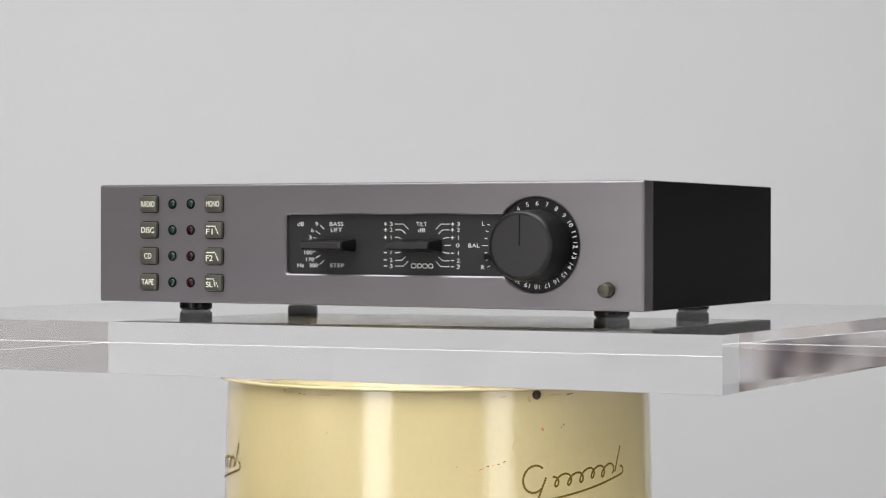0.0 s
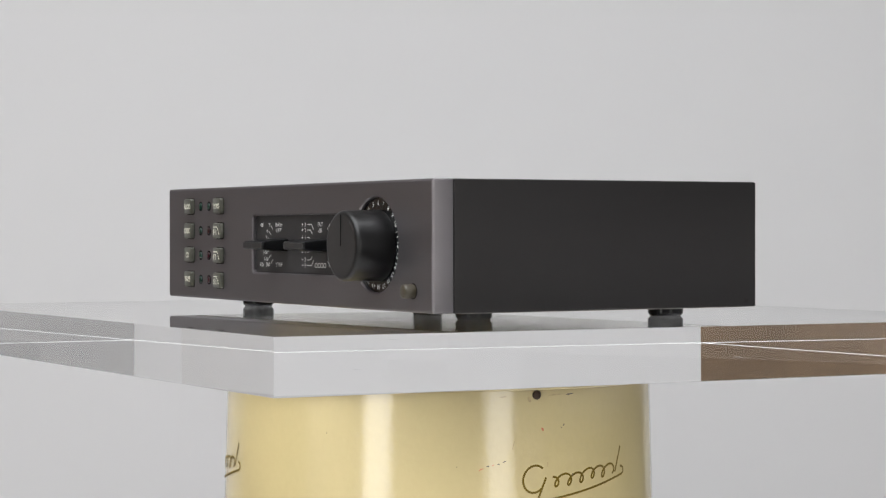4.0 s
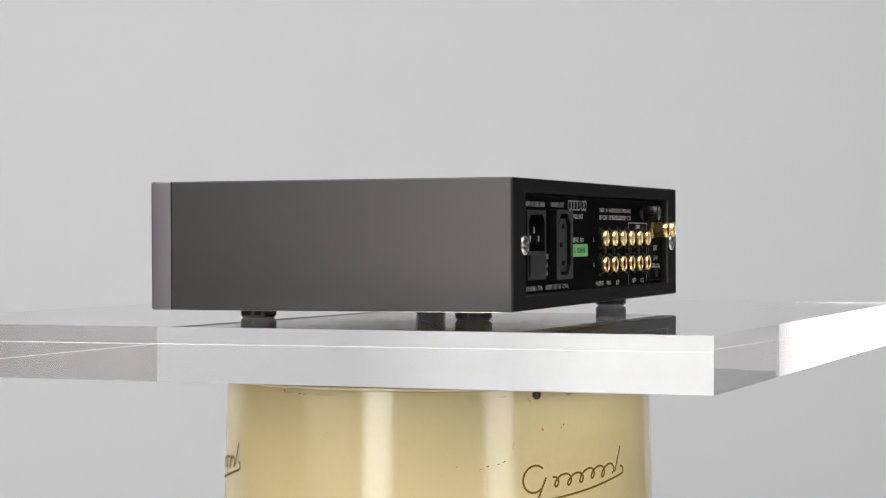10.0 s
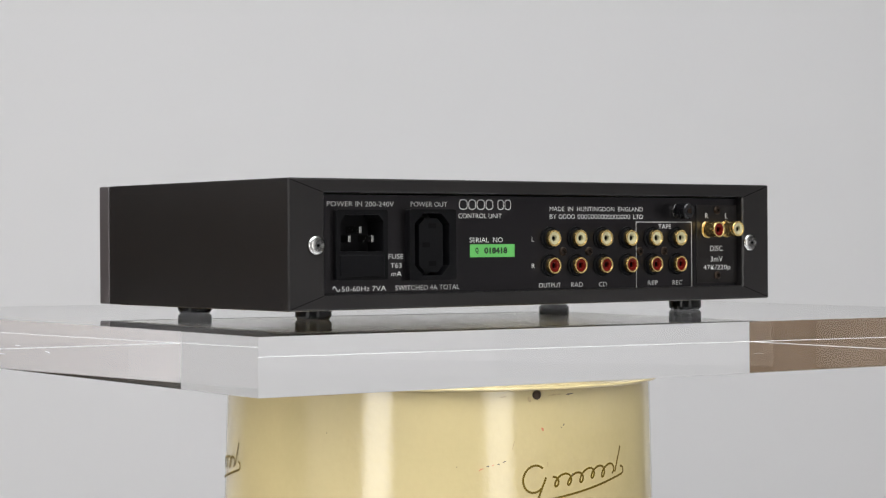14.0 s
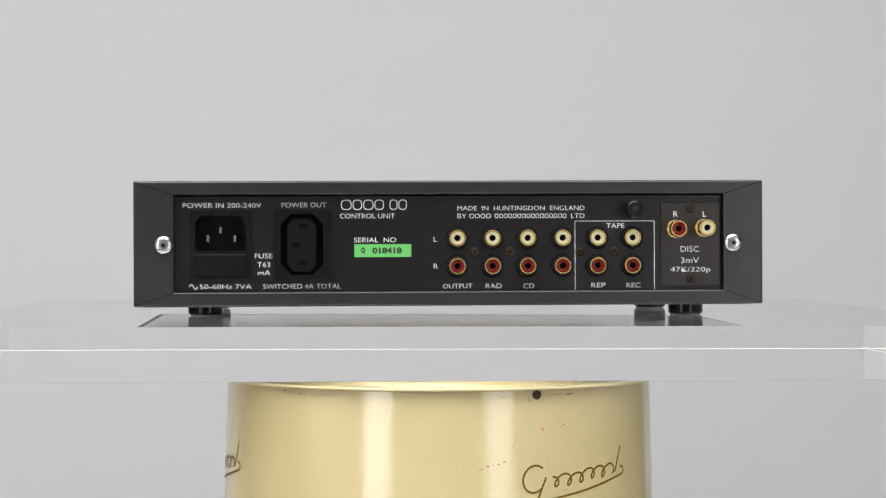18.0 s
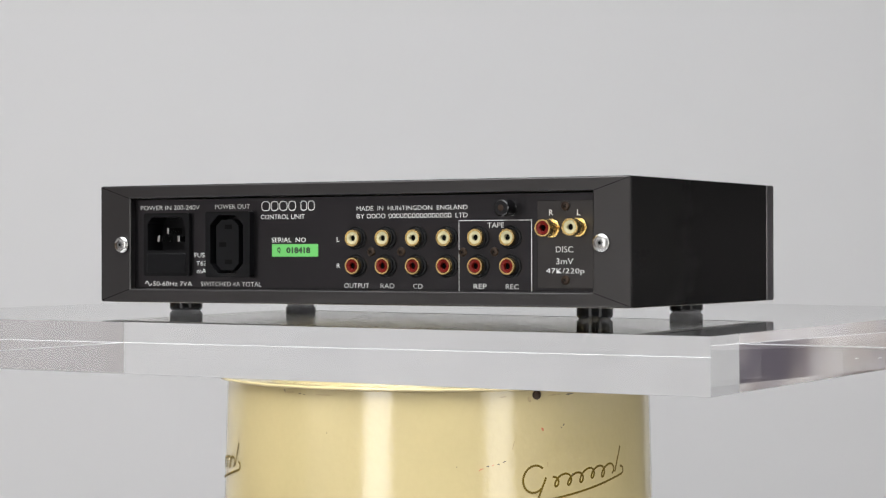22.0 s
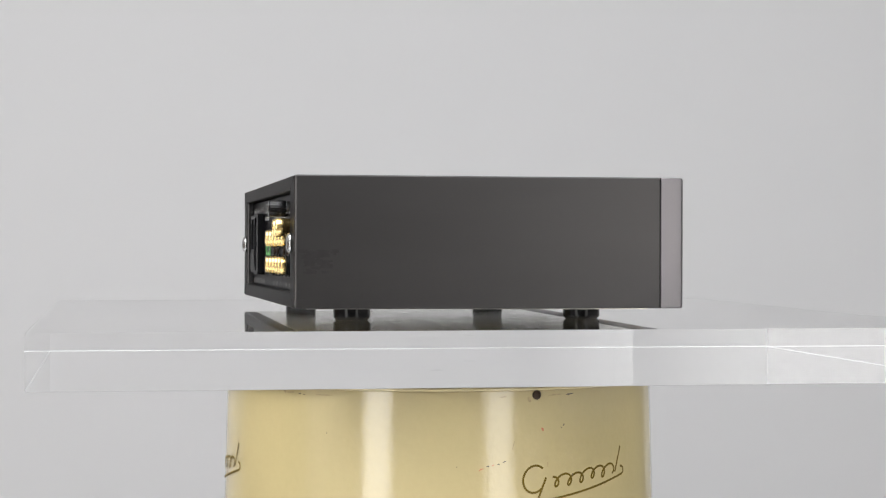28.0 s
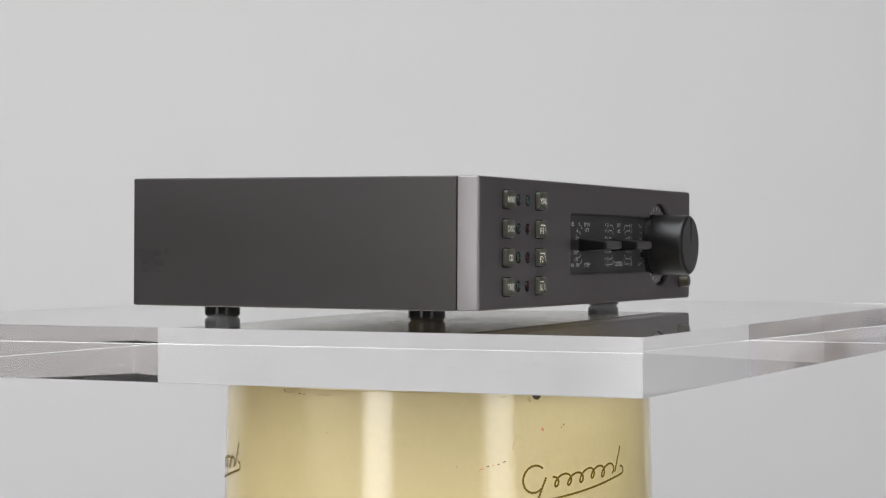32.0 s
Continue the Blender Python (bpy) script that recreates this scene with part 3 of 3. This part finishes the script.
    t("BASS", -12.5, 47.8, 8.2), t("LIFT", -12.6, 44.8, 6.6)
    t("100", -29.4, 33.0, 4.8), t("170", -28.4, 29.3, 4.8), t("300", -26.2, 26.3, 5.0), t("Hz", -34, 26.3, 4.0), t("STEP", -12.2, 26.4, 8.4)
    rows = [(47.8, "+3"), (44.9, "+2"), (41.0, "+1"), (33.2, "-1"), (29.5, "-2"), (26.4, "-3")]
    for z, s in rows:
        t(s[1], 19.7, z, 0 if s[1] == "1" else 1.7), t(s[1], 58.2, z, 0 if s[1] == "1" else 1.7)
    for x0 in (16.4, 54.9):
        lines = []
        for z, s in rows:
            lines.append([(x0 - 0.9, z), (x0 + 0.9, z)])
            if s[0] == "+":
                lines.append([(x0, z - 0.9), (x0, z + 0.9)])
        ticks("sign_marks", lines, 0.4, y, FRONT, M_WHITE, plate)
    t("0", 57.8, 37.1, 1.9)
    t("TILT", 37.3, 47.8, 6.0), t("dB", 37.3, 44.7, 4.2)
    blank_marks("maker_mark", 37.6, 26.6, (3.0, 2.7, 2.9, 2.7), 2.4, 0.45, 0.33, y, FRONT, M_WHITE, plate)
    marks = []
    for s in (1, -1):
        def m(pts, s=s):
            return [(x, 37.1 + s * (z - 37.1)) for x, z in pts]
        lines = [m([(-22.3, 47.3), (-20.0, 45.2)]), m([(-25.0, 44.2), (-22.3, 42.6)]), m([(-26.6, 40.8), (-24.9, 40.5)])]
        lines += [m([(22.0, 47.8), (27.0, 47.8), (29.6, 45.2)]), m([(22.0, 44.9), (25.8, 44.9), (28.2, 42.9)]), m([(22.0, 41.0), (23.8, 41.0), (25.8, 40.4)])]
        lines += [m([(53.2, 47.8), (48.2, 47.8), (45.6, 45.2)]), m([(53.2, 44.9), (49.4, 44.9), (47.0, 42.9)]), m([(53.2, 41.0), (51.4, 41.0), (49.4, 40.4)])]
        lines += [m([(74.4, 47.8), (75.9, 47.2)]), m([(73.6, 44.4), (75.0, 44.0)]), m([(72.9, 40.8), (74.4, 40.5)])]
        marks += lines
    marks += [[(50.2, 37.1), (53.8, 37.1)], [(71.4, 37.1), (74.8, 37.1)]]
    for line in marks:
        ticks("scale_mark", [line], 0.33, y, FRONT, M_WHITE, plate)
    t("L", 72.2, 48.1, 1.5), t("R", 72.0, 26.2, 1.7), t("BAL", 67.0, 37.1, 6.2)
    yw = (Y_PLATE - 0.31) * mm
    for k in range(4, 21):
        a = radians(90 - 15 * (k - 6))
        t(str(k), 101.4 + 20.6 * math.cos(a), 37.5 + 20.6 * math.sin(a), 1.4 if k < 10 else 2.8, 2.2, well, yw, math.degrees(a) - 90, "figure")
    # balance tab beside the knob
    part("balance_tab", block(77.4 * mm, 32.1 * mm, 4.4 * mm, 3.2 * mm, 0.6 * mm, [(-0.0924, 0), (-0.0962, 0), (-0.0966, 0.4 * mm)]), M_BLACK, AMP)


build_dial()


def build_lever(x):
    """A flat finger lever that narrows towards its tip."""
    z, w = 37.35 * mm, 24.3 * mm
    loops = [rect(x * mm, z, 23.6 * mm, 6.7 * mm, 0.8 * mm, -0.0924), rect(x * mm, z, 23.8 * mm, 5.9 * mm, 0.8 * mm, -0.0965),
             rect(x * mm, z, w, 4.6 * mm, 0.7 * mm, -0.1045), rect(x * mm, z, w, 4.1 * mm, 0.6 * mm, -0.1070), rect(x * mm, z, w - 0.0009, 3.2 * mm, 0.3 * mm, -0.1076)]
    lever = part("tone_lever", stack(loops), M_BLACK, AMP, "flat black tone lever with a grey tip")
    part("tip", block(x * mm, z, w - 0.0010, 3.1 * mm, 0.3 * mm, [(-0.1074, 0), (-0.1079, 0.0), (-0.1081, 0.2 * mm)]), M_KFACE, lever)
    return lever


build_lever(-11.8), build_lever(38.1)


def build_knob():
    cx, cz = 103.2 * mm, 37.7 * mm
    prof = [(17.5 * mm, -0.0926), (17.25 * mm, -0.1095), (17.2 * mm, -0.1113)]
    for a in (15, 30, 45, 60, 75, 90):
        prof.append((15.2 * mm + 2.0 * mm * math.cos(radians(a)), -0.1113 - 2.0 * mm * math.sin(radians(a))))
    knob = part("volume_knob", lathe(prof, cx, cz, 96), M_KNOB, AMP, "large round black volume knob", sharp=0.9)
    part("face", lathe([(14.9 * mm, -0.1131), (14.8 * mm, -0.11342), (0.3 * mm, -0.1136)], cx, cz, 96), M_KFACE, knob, "satin grey knob face")
    part("pointer", box(cx - 0.00024, cx + 0.00024, -0.11372, -0.1132, cz, cz + 0.0150), M_DARK, knob, "black pointer line")


build_knob()


def build_keys():
    names = (("RADIO", 9.0), ("DISC", 8.4), ("CD", 4.7), ("TAPE", 8.0))
    z_rows = (58.95, 44.95, 30.95, 16.9)
    first = None
    for col, x in enumerate((-126.75, -84.9)):
        for row, z in enumerate(z_rows):
            if first is None:
                key = part("push_button", block(0, 0, 10.6 * mm, 8.7 * mm, 1.2 * mm, [(-0.0942, 0), (-0.0963, 0.0), (-0.0967, 0.2 * mm), (-0.0969, 0.6 * mm)]),
                           M_BUTTON, AMP, "olive-grey push button with cream legend", sharp=0.5)
                first = key
            else:
                key = new("push_button", first.data)
                key.parent = AMP
                tagged(key, "olive-grey push button with cream legend")
            key.location = (x * mm, 0, z * mm)
            y = -0.09695
            if col == 0:
                writing("legend", names[row][0], 0, 0, names[row][1] * 0.98, 3.0, y, FRONT, M_CREAMPRINT, key, thin=0.0)
            elif row == 0:
                writing("legend", "MONO", 0, 0, 8.2, 3.0, y, FRONT, M_CREAMPRINT, key, thin=0.0)
            else:
                writing("legend", ("F1", "F2", "SL")[row - 1], -2.1, -0.8, 4.2, 2.9, y, FRONT, M_CREAMPRINT, key, thin=0.0)
                ls = [[(-4.0, 2.1), (1.4, 2.1), (3.6, -2.2)]]
                if row == 3:
                    ls = [[(-4.0, 2.1), (0.6, 2.1), (1.6, -2.0)], [(2.2, 0.6), (2.6, -0.6)], [(3.0, -1.3), (3.6, -2.2)]]
                ticks("filter_mark", ls, 0.42, y, FRONT, M_CREAMPRINT, key)
            # dark plate whose colour stands in for the shade in the key's slot
            if col == 0 and row == 0:
                gap = part("key_slot", block(0, 0, 11.4 * mm, 9.5 * mm, 1.6 * mm, [(-0.0940, 0), (-0.09474, 0)]), M_DARK, PANEL)
                gap.location = (x * mm, 0, z * mm)
                slot = gap
            else:
                again(slot, PANEL, x * mm, z * mm)
    # indicator lamps
    prof = [(2.0, -94.2), (2.0, -94.8), (1.8, -95.05), (1.3, -95.3), (0.8, -95.42), (0.2, -95.48)]
    green = red = None
    for i, x in enumerate((-112.2, -100.4)):
        for row, z in enumerate(z_rows):
            is_green = i == 0 or row == 0
            base = green if is_green else red
            if base is None:
                base = part("indicator_lamp", lathe([(r * mm, y * mm) for r, y in prof], n=24), M_LEDG if is_green else M_LEDR, AMP, sharp=0.9)
                base.location = (x * mm, 0, z * mm)
                ob = base
                if is_green:
                    green = base
                else:
                    red = base
            else:
                ob = again(base, AMP, x * mm, z * mm)
            tagged(ob, "unlit green indicator lamp" if is_green else "unlit dark red indicator lamp")
            if i == 0 and row == 0:
                # flat dark disc painted as the shade inside the lamp's hole
                ring = part("lamp_hole", lathe([(2.75 * mm, -0.0940), (2.75 * mm, -0.09473), (0.4 * mm, -0.09474)], n=28), M_DARK, PANEL)
                ring.location = (x * mm, 0, z * mm)
            else:
                again(ring, PANEL, x * mm, z * mm)
    # power button
    pb = part("power_button", lathe([(3.35 * mm, -0.0940), (3.35 * mm, -0.0996), (3.1 * mm, -0.1002), (2.6 * mm, -0.1004), (0.2 * mm, -0.1005)], 141.5 * mm, 16.3 * mm, 36), M_OLIVE, AMP,
              "small round olive-grey power button", sharp=0.9)
    # the shade round the power button is a flat dark disc too
    part("button_hole", lathe([(3.8 * mm, -0.0940), (3.8 * mm, -0.09473), (0.4 * mm, -0.09474)], 141.5 * mm, 16.3 * mm, 36), M_DARK, PANEL)


build_keys()


def build_rear():
    # a plate with two cut-outs for the mains connectors
    bm = bmesh.new()
    loops = [[(-140.4, 12.5), (140.4, 12.5), (140.4, 61.4), (-140.4, 61.4)], [(103.4, 21.5), (131.0, 21.5), (131.0, 52.6), (103.4, 52.6)], [(63.0, 20.7), (88.2, 20.7), (88.2, 52.8), (63.0, 52.8)]]
    edges, back = [], []
    for lp in loops:
        f = [bm.verts.new((x * mm, Y_PANEL * mm, z * mm)) for x, z in lp]
        k = [bm.verts.new((x * mm, 0.0885, z * mm)) for x, z in lp]
        edges += [bm.edges.new((f[i], f[(i + 1) % 4])) for i in range(4)]
        back += [(f[i], f[(i + 1) % 4], k[(i + 1) % 4], k[i]) for i in range(4)]
    bmesh.ops.triangle_fill(bm, use_beauty=True, use_dissolve=False, edges=edges)
    for q in back:
        bm.faces.new(q)
    panel = part("rear_panel", bm, M_REAR, AMP, "black rear panel with white print", flat=True)
    panel.location = (0, 0, 0.3 * mm)
    y = (Y_PANEL + 0.06) * mm

    def t(s, x, z, wd, ht=2.4, par=panel, yy=y):
        return writing("print", s, x, z, wd, ht, yy, REAR, M_WHITE, par)
    t("POWER IN 200-240V", 115.9, 57.0, 39.6), t("POWER OUT", 74.5, 57.1, 22.6)
    t("CONTROL UNIT", 42.3, 51.4, 27.8), t("SERIAL  NO", 38.5, 39.2, 21.4)
    t("FUSE", 95.0, 31.3, 9.0), t("T63", 95.0, 26.9, 6.6), t("mA", 94.8, 22.8, 6.2)
    t("50-60Hz 7VA", 114.2, 15.8, 26.2), t("SWITCHED 4A TOTAL", 75.6, 15.8, 39.4)
    ticks("wave_mark", [[(132.6 - 4.2 * i / 12, 15.8 + 1.2 * math.sin(2 * math.pi * i / 12)) for i in range(13)]], 0.45, y, REAR, M_WHITE, panel)
    t("OUTPUT", -3.5, 15.5, 15.0), t("RAD", -22.0, 15.5, 8.2), t("CD", -40.0, 15.4, 5.5), t("REP", -75.9, 15.6, 7.3), t("REC", -94.0, 15.5, 7.2)
    t("MADE  IN  HUNTINGDON  ENGLAND", -36.2, 55.2, 65.2, 2.25)
    t("BY", -5.9, 51.2, 4.6, 2.25), t("LTD", -65.4, 51.2, 6.9, 2.25)
    blank_marks("maker_mark", -15.2, 51.2, (2.4,) * 4, 2.25, 0.45, 0.28, y, REAR, M_WHITE, panel)
    blank_marks("maker_mark", -41.1, 51.2, (1.85,) * 16, 2.25, 0.48, 0.26, y, REAR, M_WHITE, panel)
    blank_marks("model_mark", 39.0, 57.1, (5.4, 4.8, 5.2, 4.8, -1.8, 4.0, 4.2), 5.2, 0.55, 0.43, y, REAR, M_WHITE, panel)
    t("L", 7.8, 39.4, 1.6, 2.4), t("R", 7.6, 25.7, 2.1, 2.4), t("TAPE", -84.8, 46.0, 9.4)
    x0, x1, z0, z1 = -104.8, -63.9, 12.9, 48.4
    ticks("tape_outline", [[(x0, z0), (x1, z0)], [(x0, z1), (x1, z1)], [(x0, z0 - 0.13), (x0, z1 + 0.13)], [(x1, z0 - 0.13), (x1, z1 + 0.13)]], 0.27, y, REAR, M_WHITE, panel)
    # serial label
    lab = part("serial_label", box(20.1 * mm, 49.0 * mm, 0.0902, 0.09064, 30.8 * mm, 37.3 * mm), M_LABEL, AMP, "bright green serial number label")
    writing("print", "Q", 44.6, 34.1, 2.1, 3.3, 0.0907, REAR, M_INK, lab, thin=0.06), writing("print", "018418", 32.4, 34.1, 15.0, 3.2, 0.0907, REAR, M_INK, lab, thin=0.05)

    # plug module for records
    disc = part("input_module", box(-139.2 * mm, -108.4 * mm, 0.0902, 0.0911, 14.8 * mm, 57.8 * mm, 0.0002, 1), M_REAR2, AMP, "dark grey plug-in input module with two gold sockets")
    disc.location = (0.3 * mm, 0, 0.4 * mm)
    yd = 0.09116
    t("R", -116.1, 51.8, 2.2, 2.8, disc, yd), t("L", -131.1, 51.8, 1.8, 2.8, disc, yd), t("DISC", -123.4, 33.8, 9.5, 2.9, disc, yd)
    t("3mV", -123.5, 28.0, 9.3, 2.9, disc, yd), t("47K/220p", -123.7, 23.0, 20.8, 3.2, disc, yd)

    # small countersunk screws
    sm = None
    for x, z, d in ((-12.4, 33.2, 0), (-30.3, 33.2, 0), (-66.2, 33.0, 0), (-84.1, 33.1, 0), (-123.6, 55.3, 0.6), (-123.6, 19.3, 0.6)):
        if sm is None:
            sm = part("small_screw", lathe([(2.35 * mm, 0), (2.35 * mm, 0.0006), (1.9 * mm, 0.0011), (1.1 * mm, 0.0013), (0.2 * mm, 0.0013)], n=20), M_COPPER, AMP)
            ob = sm
        else:
            ob = again(sm, AMP, 0, 0)
        ob.location = (x * mm, (Y_PANEL + d - 0.1) * mm, z * mm)
        tagged(ob, "small tarnished cross-head screw")
        # cross slot painted as dark ribbons, its depth only in the colour
        bm = bmesh.new()
        for a in (0.6, 0.6 + math.pi / 2):
            strokes(bm, [[(-1.1 * math.cos(a), -1.1 * math.sin(a)), (1.1 * math.cos(a), 1.1 * math.sin(a))]], 0.5, lambda u, v: (u * mm, 0.00133, v * mm))
        part("screw_slot", bm, M_DARK, ob)

    # phono sockets
    protos = {}

    def jack(x, z, red, base, tip, bush):
        key = (red, base, tip)
        if key not in protos:
            o = new("phono_socket")
            o.parent = AMP
            part("bush", lathe([((6.0 if bush else 4.7) * mm, -0.0001), ((6.0 if bush else 4.7) * mm, 0.0007), ((5.0 if bush else 4.5) * mm, 0.0009), ((4.9 if bush else 4.5) * mm, 0.0021 if bush else 0.0013), (4.2 * mm, 0.0023 if bush else 0.0014)], n=28), M_BLACK if bush else M_GOLD, o)
            L = (tip - base) * mm
            part("barrel", lathe([(4.15 * mm, 0.0012), (4.15 * mm, L * 0.55), (4.4 * mm, L * 0.6), (4.4 * mm, L - 0.0005), (4.15 * mm, L), (3.5 * mm, L), (3.3 * mm, L - 0.0004)], n=32, caps=(True, False)), M_GOLD, o, "gold-plated barrel", sharp=0.5)
            part("insulator", lathe([(3.35 * mm, L - 0.0022), (3.35 * mm, L - 0.0004), (3.1 * mm, L - 0.0002), (1.75 * mm, L - 0.0004), (1.6 * mm, L - 0.0014), (1.6 * mm, L - 0.004)], n=28, caps=(True, False)), M_INRED if red else M_INWHITE, o)
            # dark plug that paints the shade deep in the socket's hole
            part("contact", lathe([(1.62 * mm, L - 0.0045), (1.62 * mm, L - 0.0021), (0.1 * mm, L - 0.0021)], n=20), M_DARK, o)
            protos[key] = o
            ob = o
        else:
            src = protos[key]
            ob = new("phono_socket")
            ob.parent = AMP
            for c in src.children:
                k = new(c.name.split(".")[0], c.data)
                k.parent = ob
                if "label" in c.keys():
                    tagged(k, c["label"])
        ob.location = (x * mm, base * mm, z * mm)
        return tagged(ob, "gold phono socket with red insulator" if red else "gold phono socket with white insulator")
    for i in range(6):
        x = -3.3 - 17.97 * i
        jack(x, 40.2, False, Y_PANEL, 95.1, True)
        jack(x, 26.0, True, Y_PANEL, 95.1, True)
    jack(-115.9, 44.6, True, 91.0, 101.0, False)
    jack(-130.6, 45.0, False, 91.0, 101.0, False)

    # earth terminal: knurled black cap on a metal collar
    et = new("earth_terminal")
    et.parent = AMP
    et.location = (-93.3 * mm, Y_PANEL * mm, 54.6 * mm)
    tagged(et, "black knurled earth terminal")
    part("collar", lathe([(3.95 * mm, -0.0001), (3.95 * mm, 0.0017), (3.7 * mm, 0.0019)], n=28), M_CHROME, et)
    n = 48
    loops = []
    for yy, r in ((0.0018, 3.7), (0.0021, 4.1), (0.0102, 4.1), (0.0107, 3.6)):
        loops.append([((r + (0.07 if i % 2 else -0.07)) * mm * math.cos(2 * math.pi * i / n), yy, (r + (0.07 if i % 2 else -0.07)) * mm * math.sin(2 * math.pi * i / n)) for i in range(n)])
    part("cap", stack(loops), M_GLOSS, et)
    part("cap_screw", lathe([(1.5 * mm, 0.0104), (1.5 * mm, 0.0109), (0.2 * mm, 0.0110)], n=16), M_COPPER, et)

    # mains inlet with fuse drawer
    inlet = part("mains_inlet", frame_body([(x, z) for x, _, z in rect(117.2 * mm, 37.0 * mm, 30.6 * mm, 34.0 * mm, 1.2 * mm, 0)],
                                           [(104.5 * mm, 33.8 * mm), (104.5 * mm, 48.4 * mm), (107.6 * mm, 51.7 * mm), (126.8 * mm, 51.7 * mm), (129.9 * mm, 48.4 * mm), (129.9 * mm, 33.8 * mm)],
                                           0.0928, 0.0795, 0.0790), M_BLACK, AMP, "black mains inlet with three steel pins", sharp=0.5)
    inlet.location = (-0.5 * mm, 0, 0.4 * mm)
    for x, z in ((117.2, 44.3), (123.6, 40.0), (110.0, 40.0)):
        part("pin", box((x - 0.7) * mm, (x + 0.7) * mm, 0.0794, 0.0915, (z - 1.7) * mm, (z + 1.7) * mm, 0.0002, 1), M_CHROME, inlet, "steel pin")
    part("fuse_drawer", block(117.2 * mm, 26.8 * mm, 25.6 * mm, 10.6 * mm, 0.6 * mm, [(0.0925, 0), (0.0932, 0), (0.0934, 0.3 * mm)]), M_BLACK, inlet, sharp=0.5)
    # switched mains outlet
    outlet = part("mains_outlet", frame_body([(x, z) for x, _, z in rect(75.6 * mm, 36.7 * mm, 28.8 * mm, 35.0 * mm, 1.2 * mm, 0)],
                                             octagon(76.2 * mm, 36.8 * mm, 21.4 * mm, 31.0 * mm, 5.2 * mm), 0.0945, 0.0825, 0.0820), M_BLACK, AMP, "black switched mains outlet", sharp=0.5)
    outlet.location = (-0.6 * mm, 0, 0.6 * mm)
    isl = part("island", poly(octagon(76.3 * mm, 36.4 * mm, 14.6 * mm, 26.8 * mm, 3.4 * mm), 0.0824, 0.0936), M_BLACK, outlet, sharp=0.5)
    for x, z, w, h in ((75.6, 46.0, 4.6, 2.4), (79.3, 36.6, 4.6, 2.4), (75.6, 27.4, 4.6, 2.4)):
        # dark plates on the island, coloured as the shade in its slots
        part("slot", box((x - w / 2) * mm, (x + w / 2) * mm, 0.0930, 0.09366, (z - h / 2) * mm, (z + h / 2) * mm), M_DARK, isl)

    # large bright case screws; a raised dark star and disc paint the six-lobed recess's shade
    for x in (145.15, -144.75):
        sc = part("case_screw", lathe([(4.6 * mm, 0.0946), (4.75 * mm, 0.0949), (4.75 * mm, 0.0955), (4.5 * mm, 0.0961), (3.9 * mm, 0.0966), (3.1 * mm, 0.0969), (2.3 * mm, 0.0971), (0.2 * mm, 0.09715)], x * mm, 37.3 * mm, 40), M_CHROME, AMP,
                  "bright steel case screw with a star recess", sharp=0.8)
        star = []
        for i in range(48):
            q = 2 * math.pi * i / 48
            k = (1.62 + 0.38 * math.cos(6 * q + 0.5)) * mm
            star.append((x * mm + k * math.cos(q), 37.3 * mm + k * math.sin(q)))
        part("star_recess", poly(star, 0.0965, 0.09722), M_STEEL2, sc, "dark star plate coloured as the shade in the recess")
        part("recess_floor", lathe([(0.8 * mm, 0.0966), (0.8 * mm, 0.09727), (0.1 * mm, 0.09728)], x * mm, 37.3 * mm, 20), M_DARK, sc)


build_rear()


def build_feet():
    for x in (125.6, -125.8):
        for y in (-52.0, 63.0):
            # each foot reaches the slab under the slightly leaning case
            low = 0.52 + 0.00421 * x - 0.00397 * y
            prof = [(6.0, low), (7.6, low), (8.2, low + 0.25), (8.3, low + 0.7), (8.9, low + 1.1), (9.1, low + 1.6), (9.1, 5.4), (9.1, 5.7), (8.8, 6.0), (6.0, 6.05), (6.0, 6.4)]
            ob = part("foot", lathe([(r * mm, z * mm) for r, z in prof], n=40, axis="z"), M_RUBBER, AMP, "round glossy black plastic foot", sharp=0.3)
            ob.location = (x * mm, y * mm, 0)


build_feet()


# ---------------------------------------------------------------- what turns
def motions():
    """The slab and what stands on it turn steadily clockwise."""
    degrees = (-27.52, -35.70, -43.91, -52.15, -60.43, -68.71, -77.00, -85.28, -93.56, -101.82, -110.06, -118.31, -126.56, -134.83, -143.11, -151.40, -159.70,
               -168.01, -176.33, -184.67, -193.03, -201.42, -209.84, -218.28, -226.73, -235.19, -243.65, -252.12, -260.60, -269.07, -277.54, -286.00, -294.46)
    lean = Matrix.Rotation(0.00397, 4, "X") @ Matrix.Rotation(0.00421, 4, "Y")
    offset = Matrix.Translation((-0.00047, 0.00088, 0.0))
    walk(AMP, [(float(t), Matrix.Rotation(radians(a), 4, "Z") @ offset @ lean) for t, a in enumerate(degrees)])
    walk(SLAB, [(float(t), Matrix.Rotation(radians(a), 4, "Z")) for t, a in enumerate(degrees)])


motions()
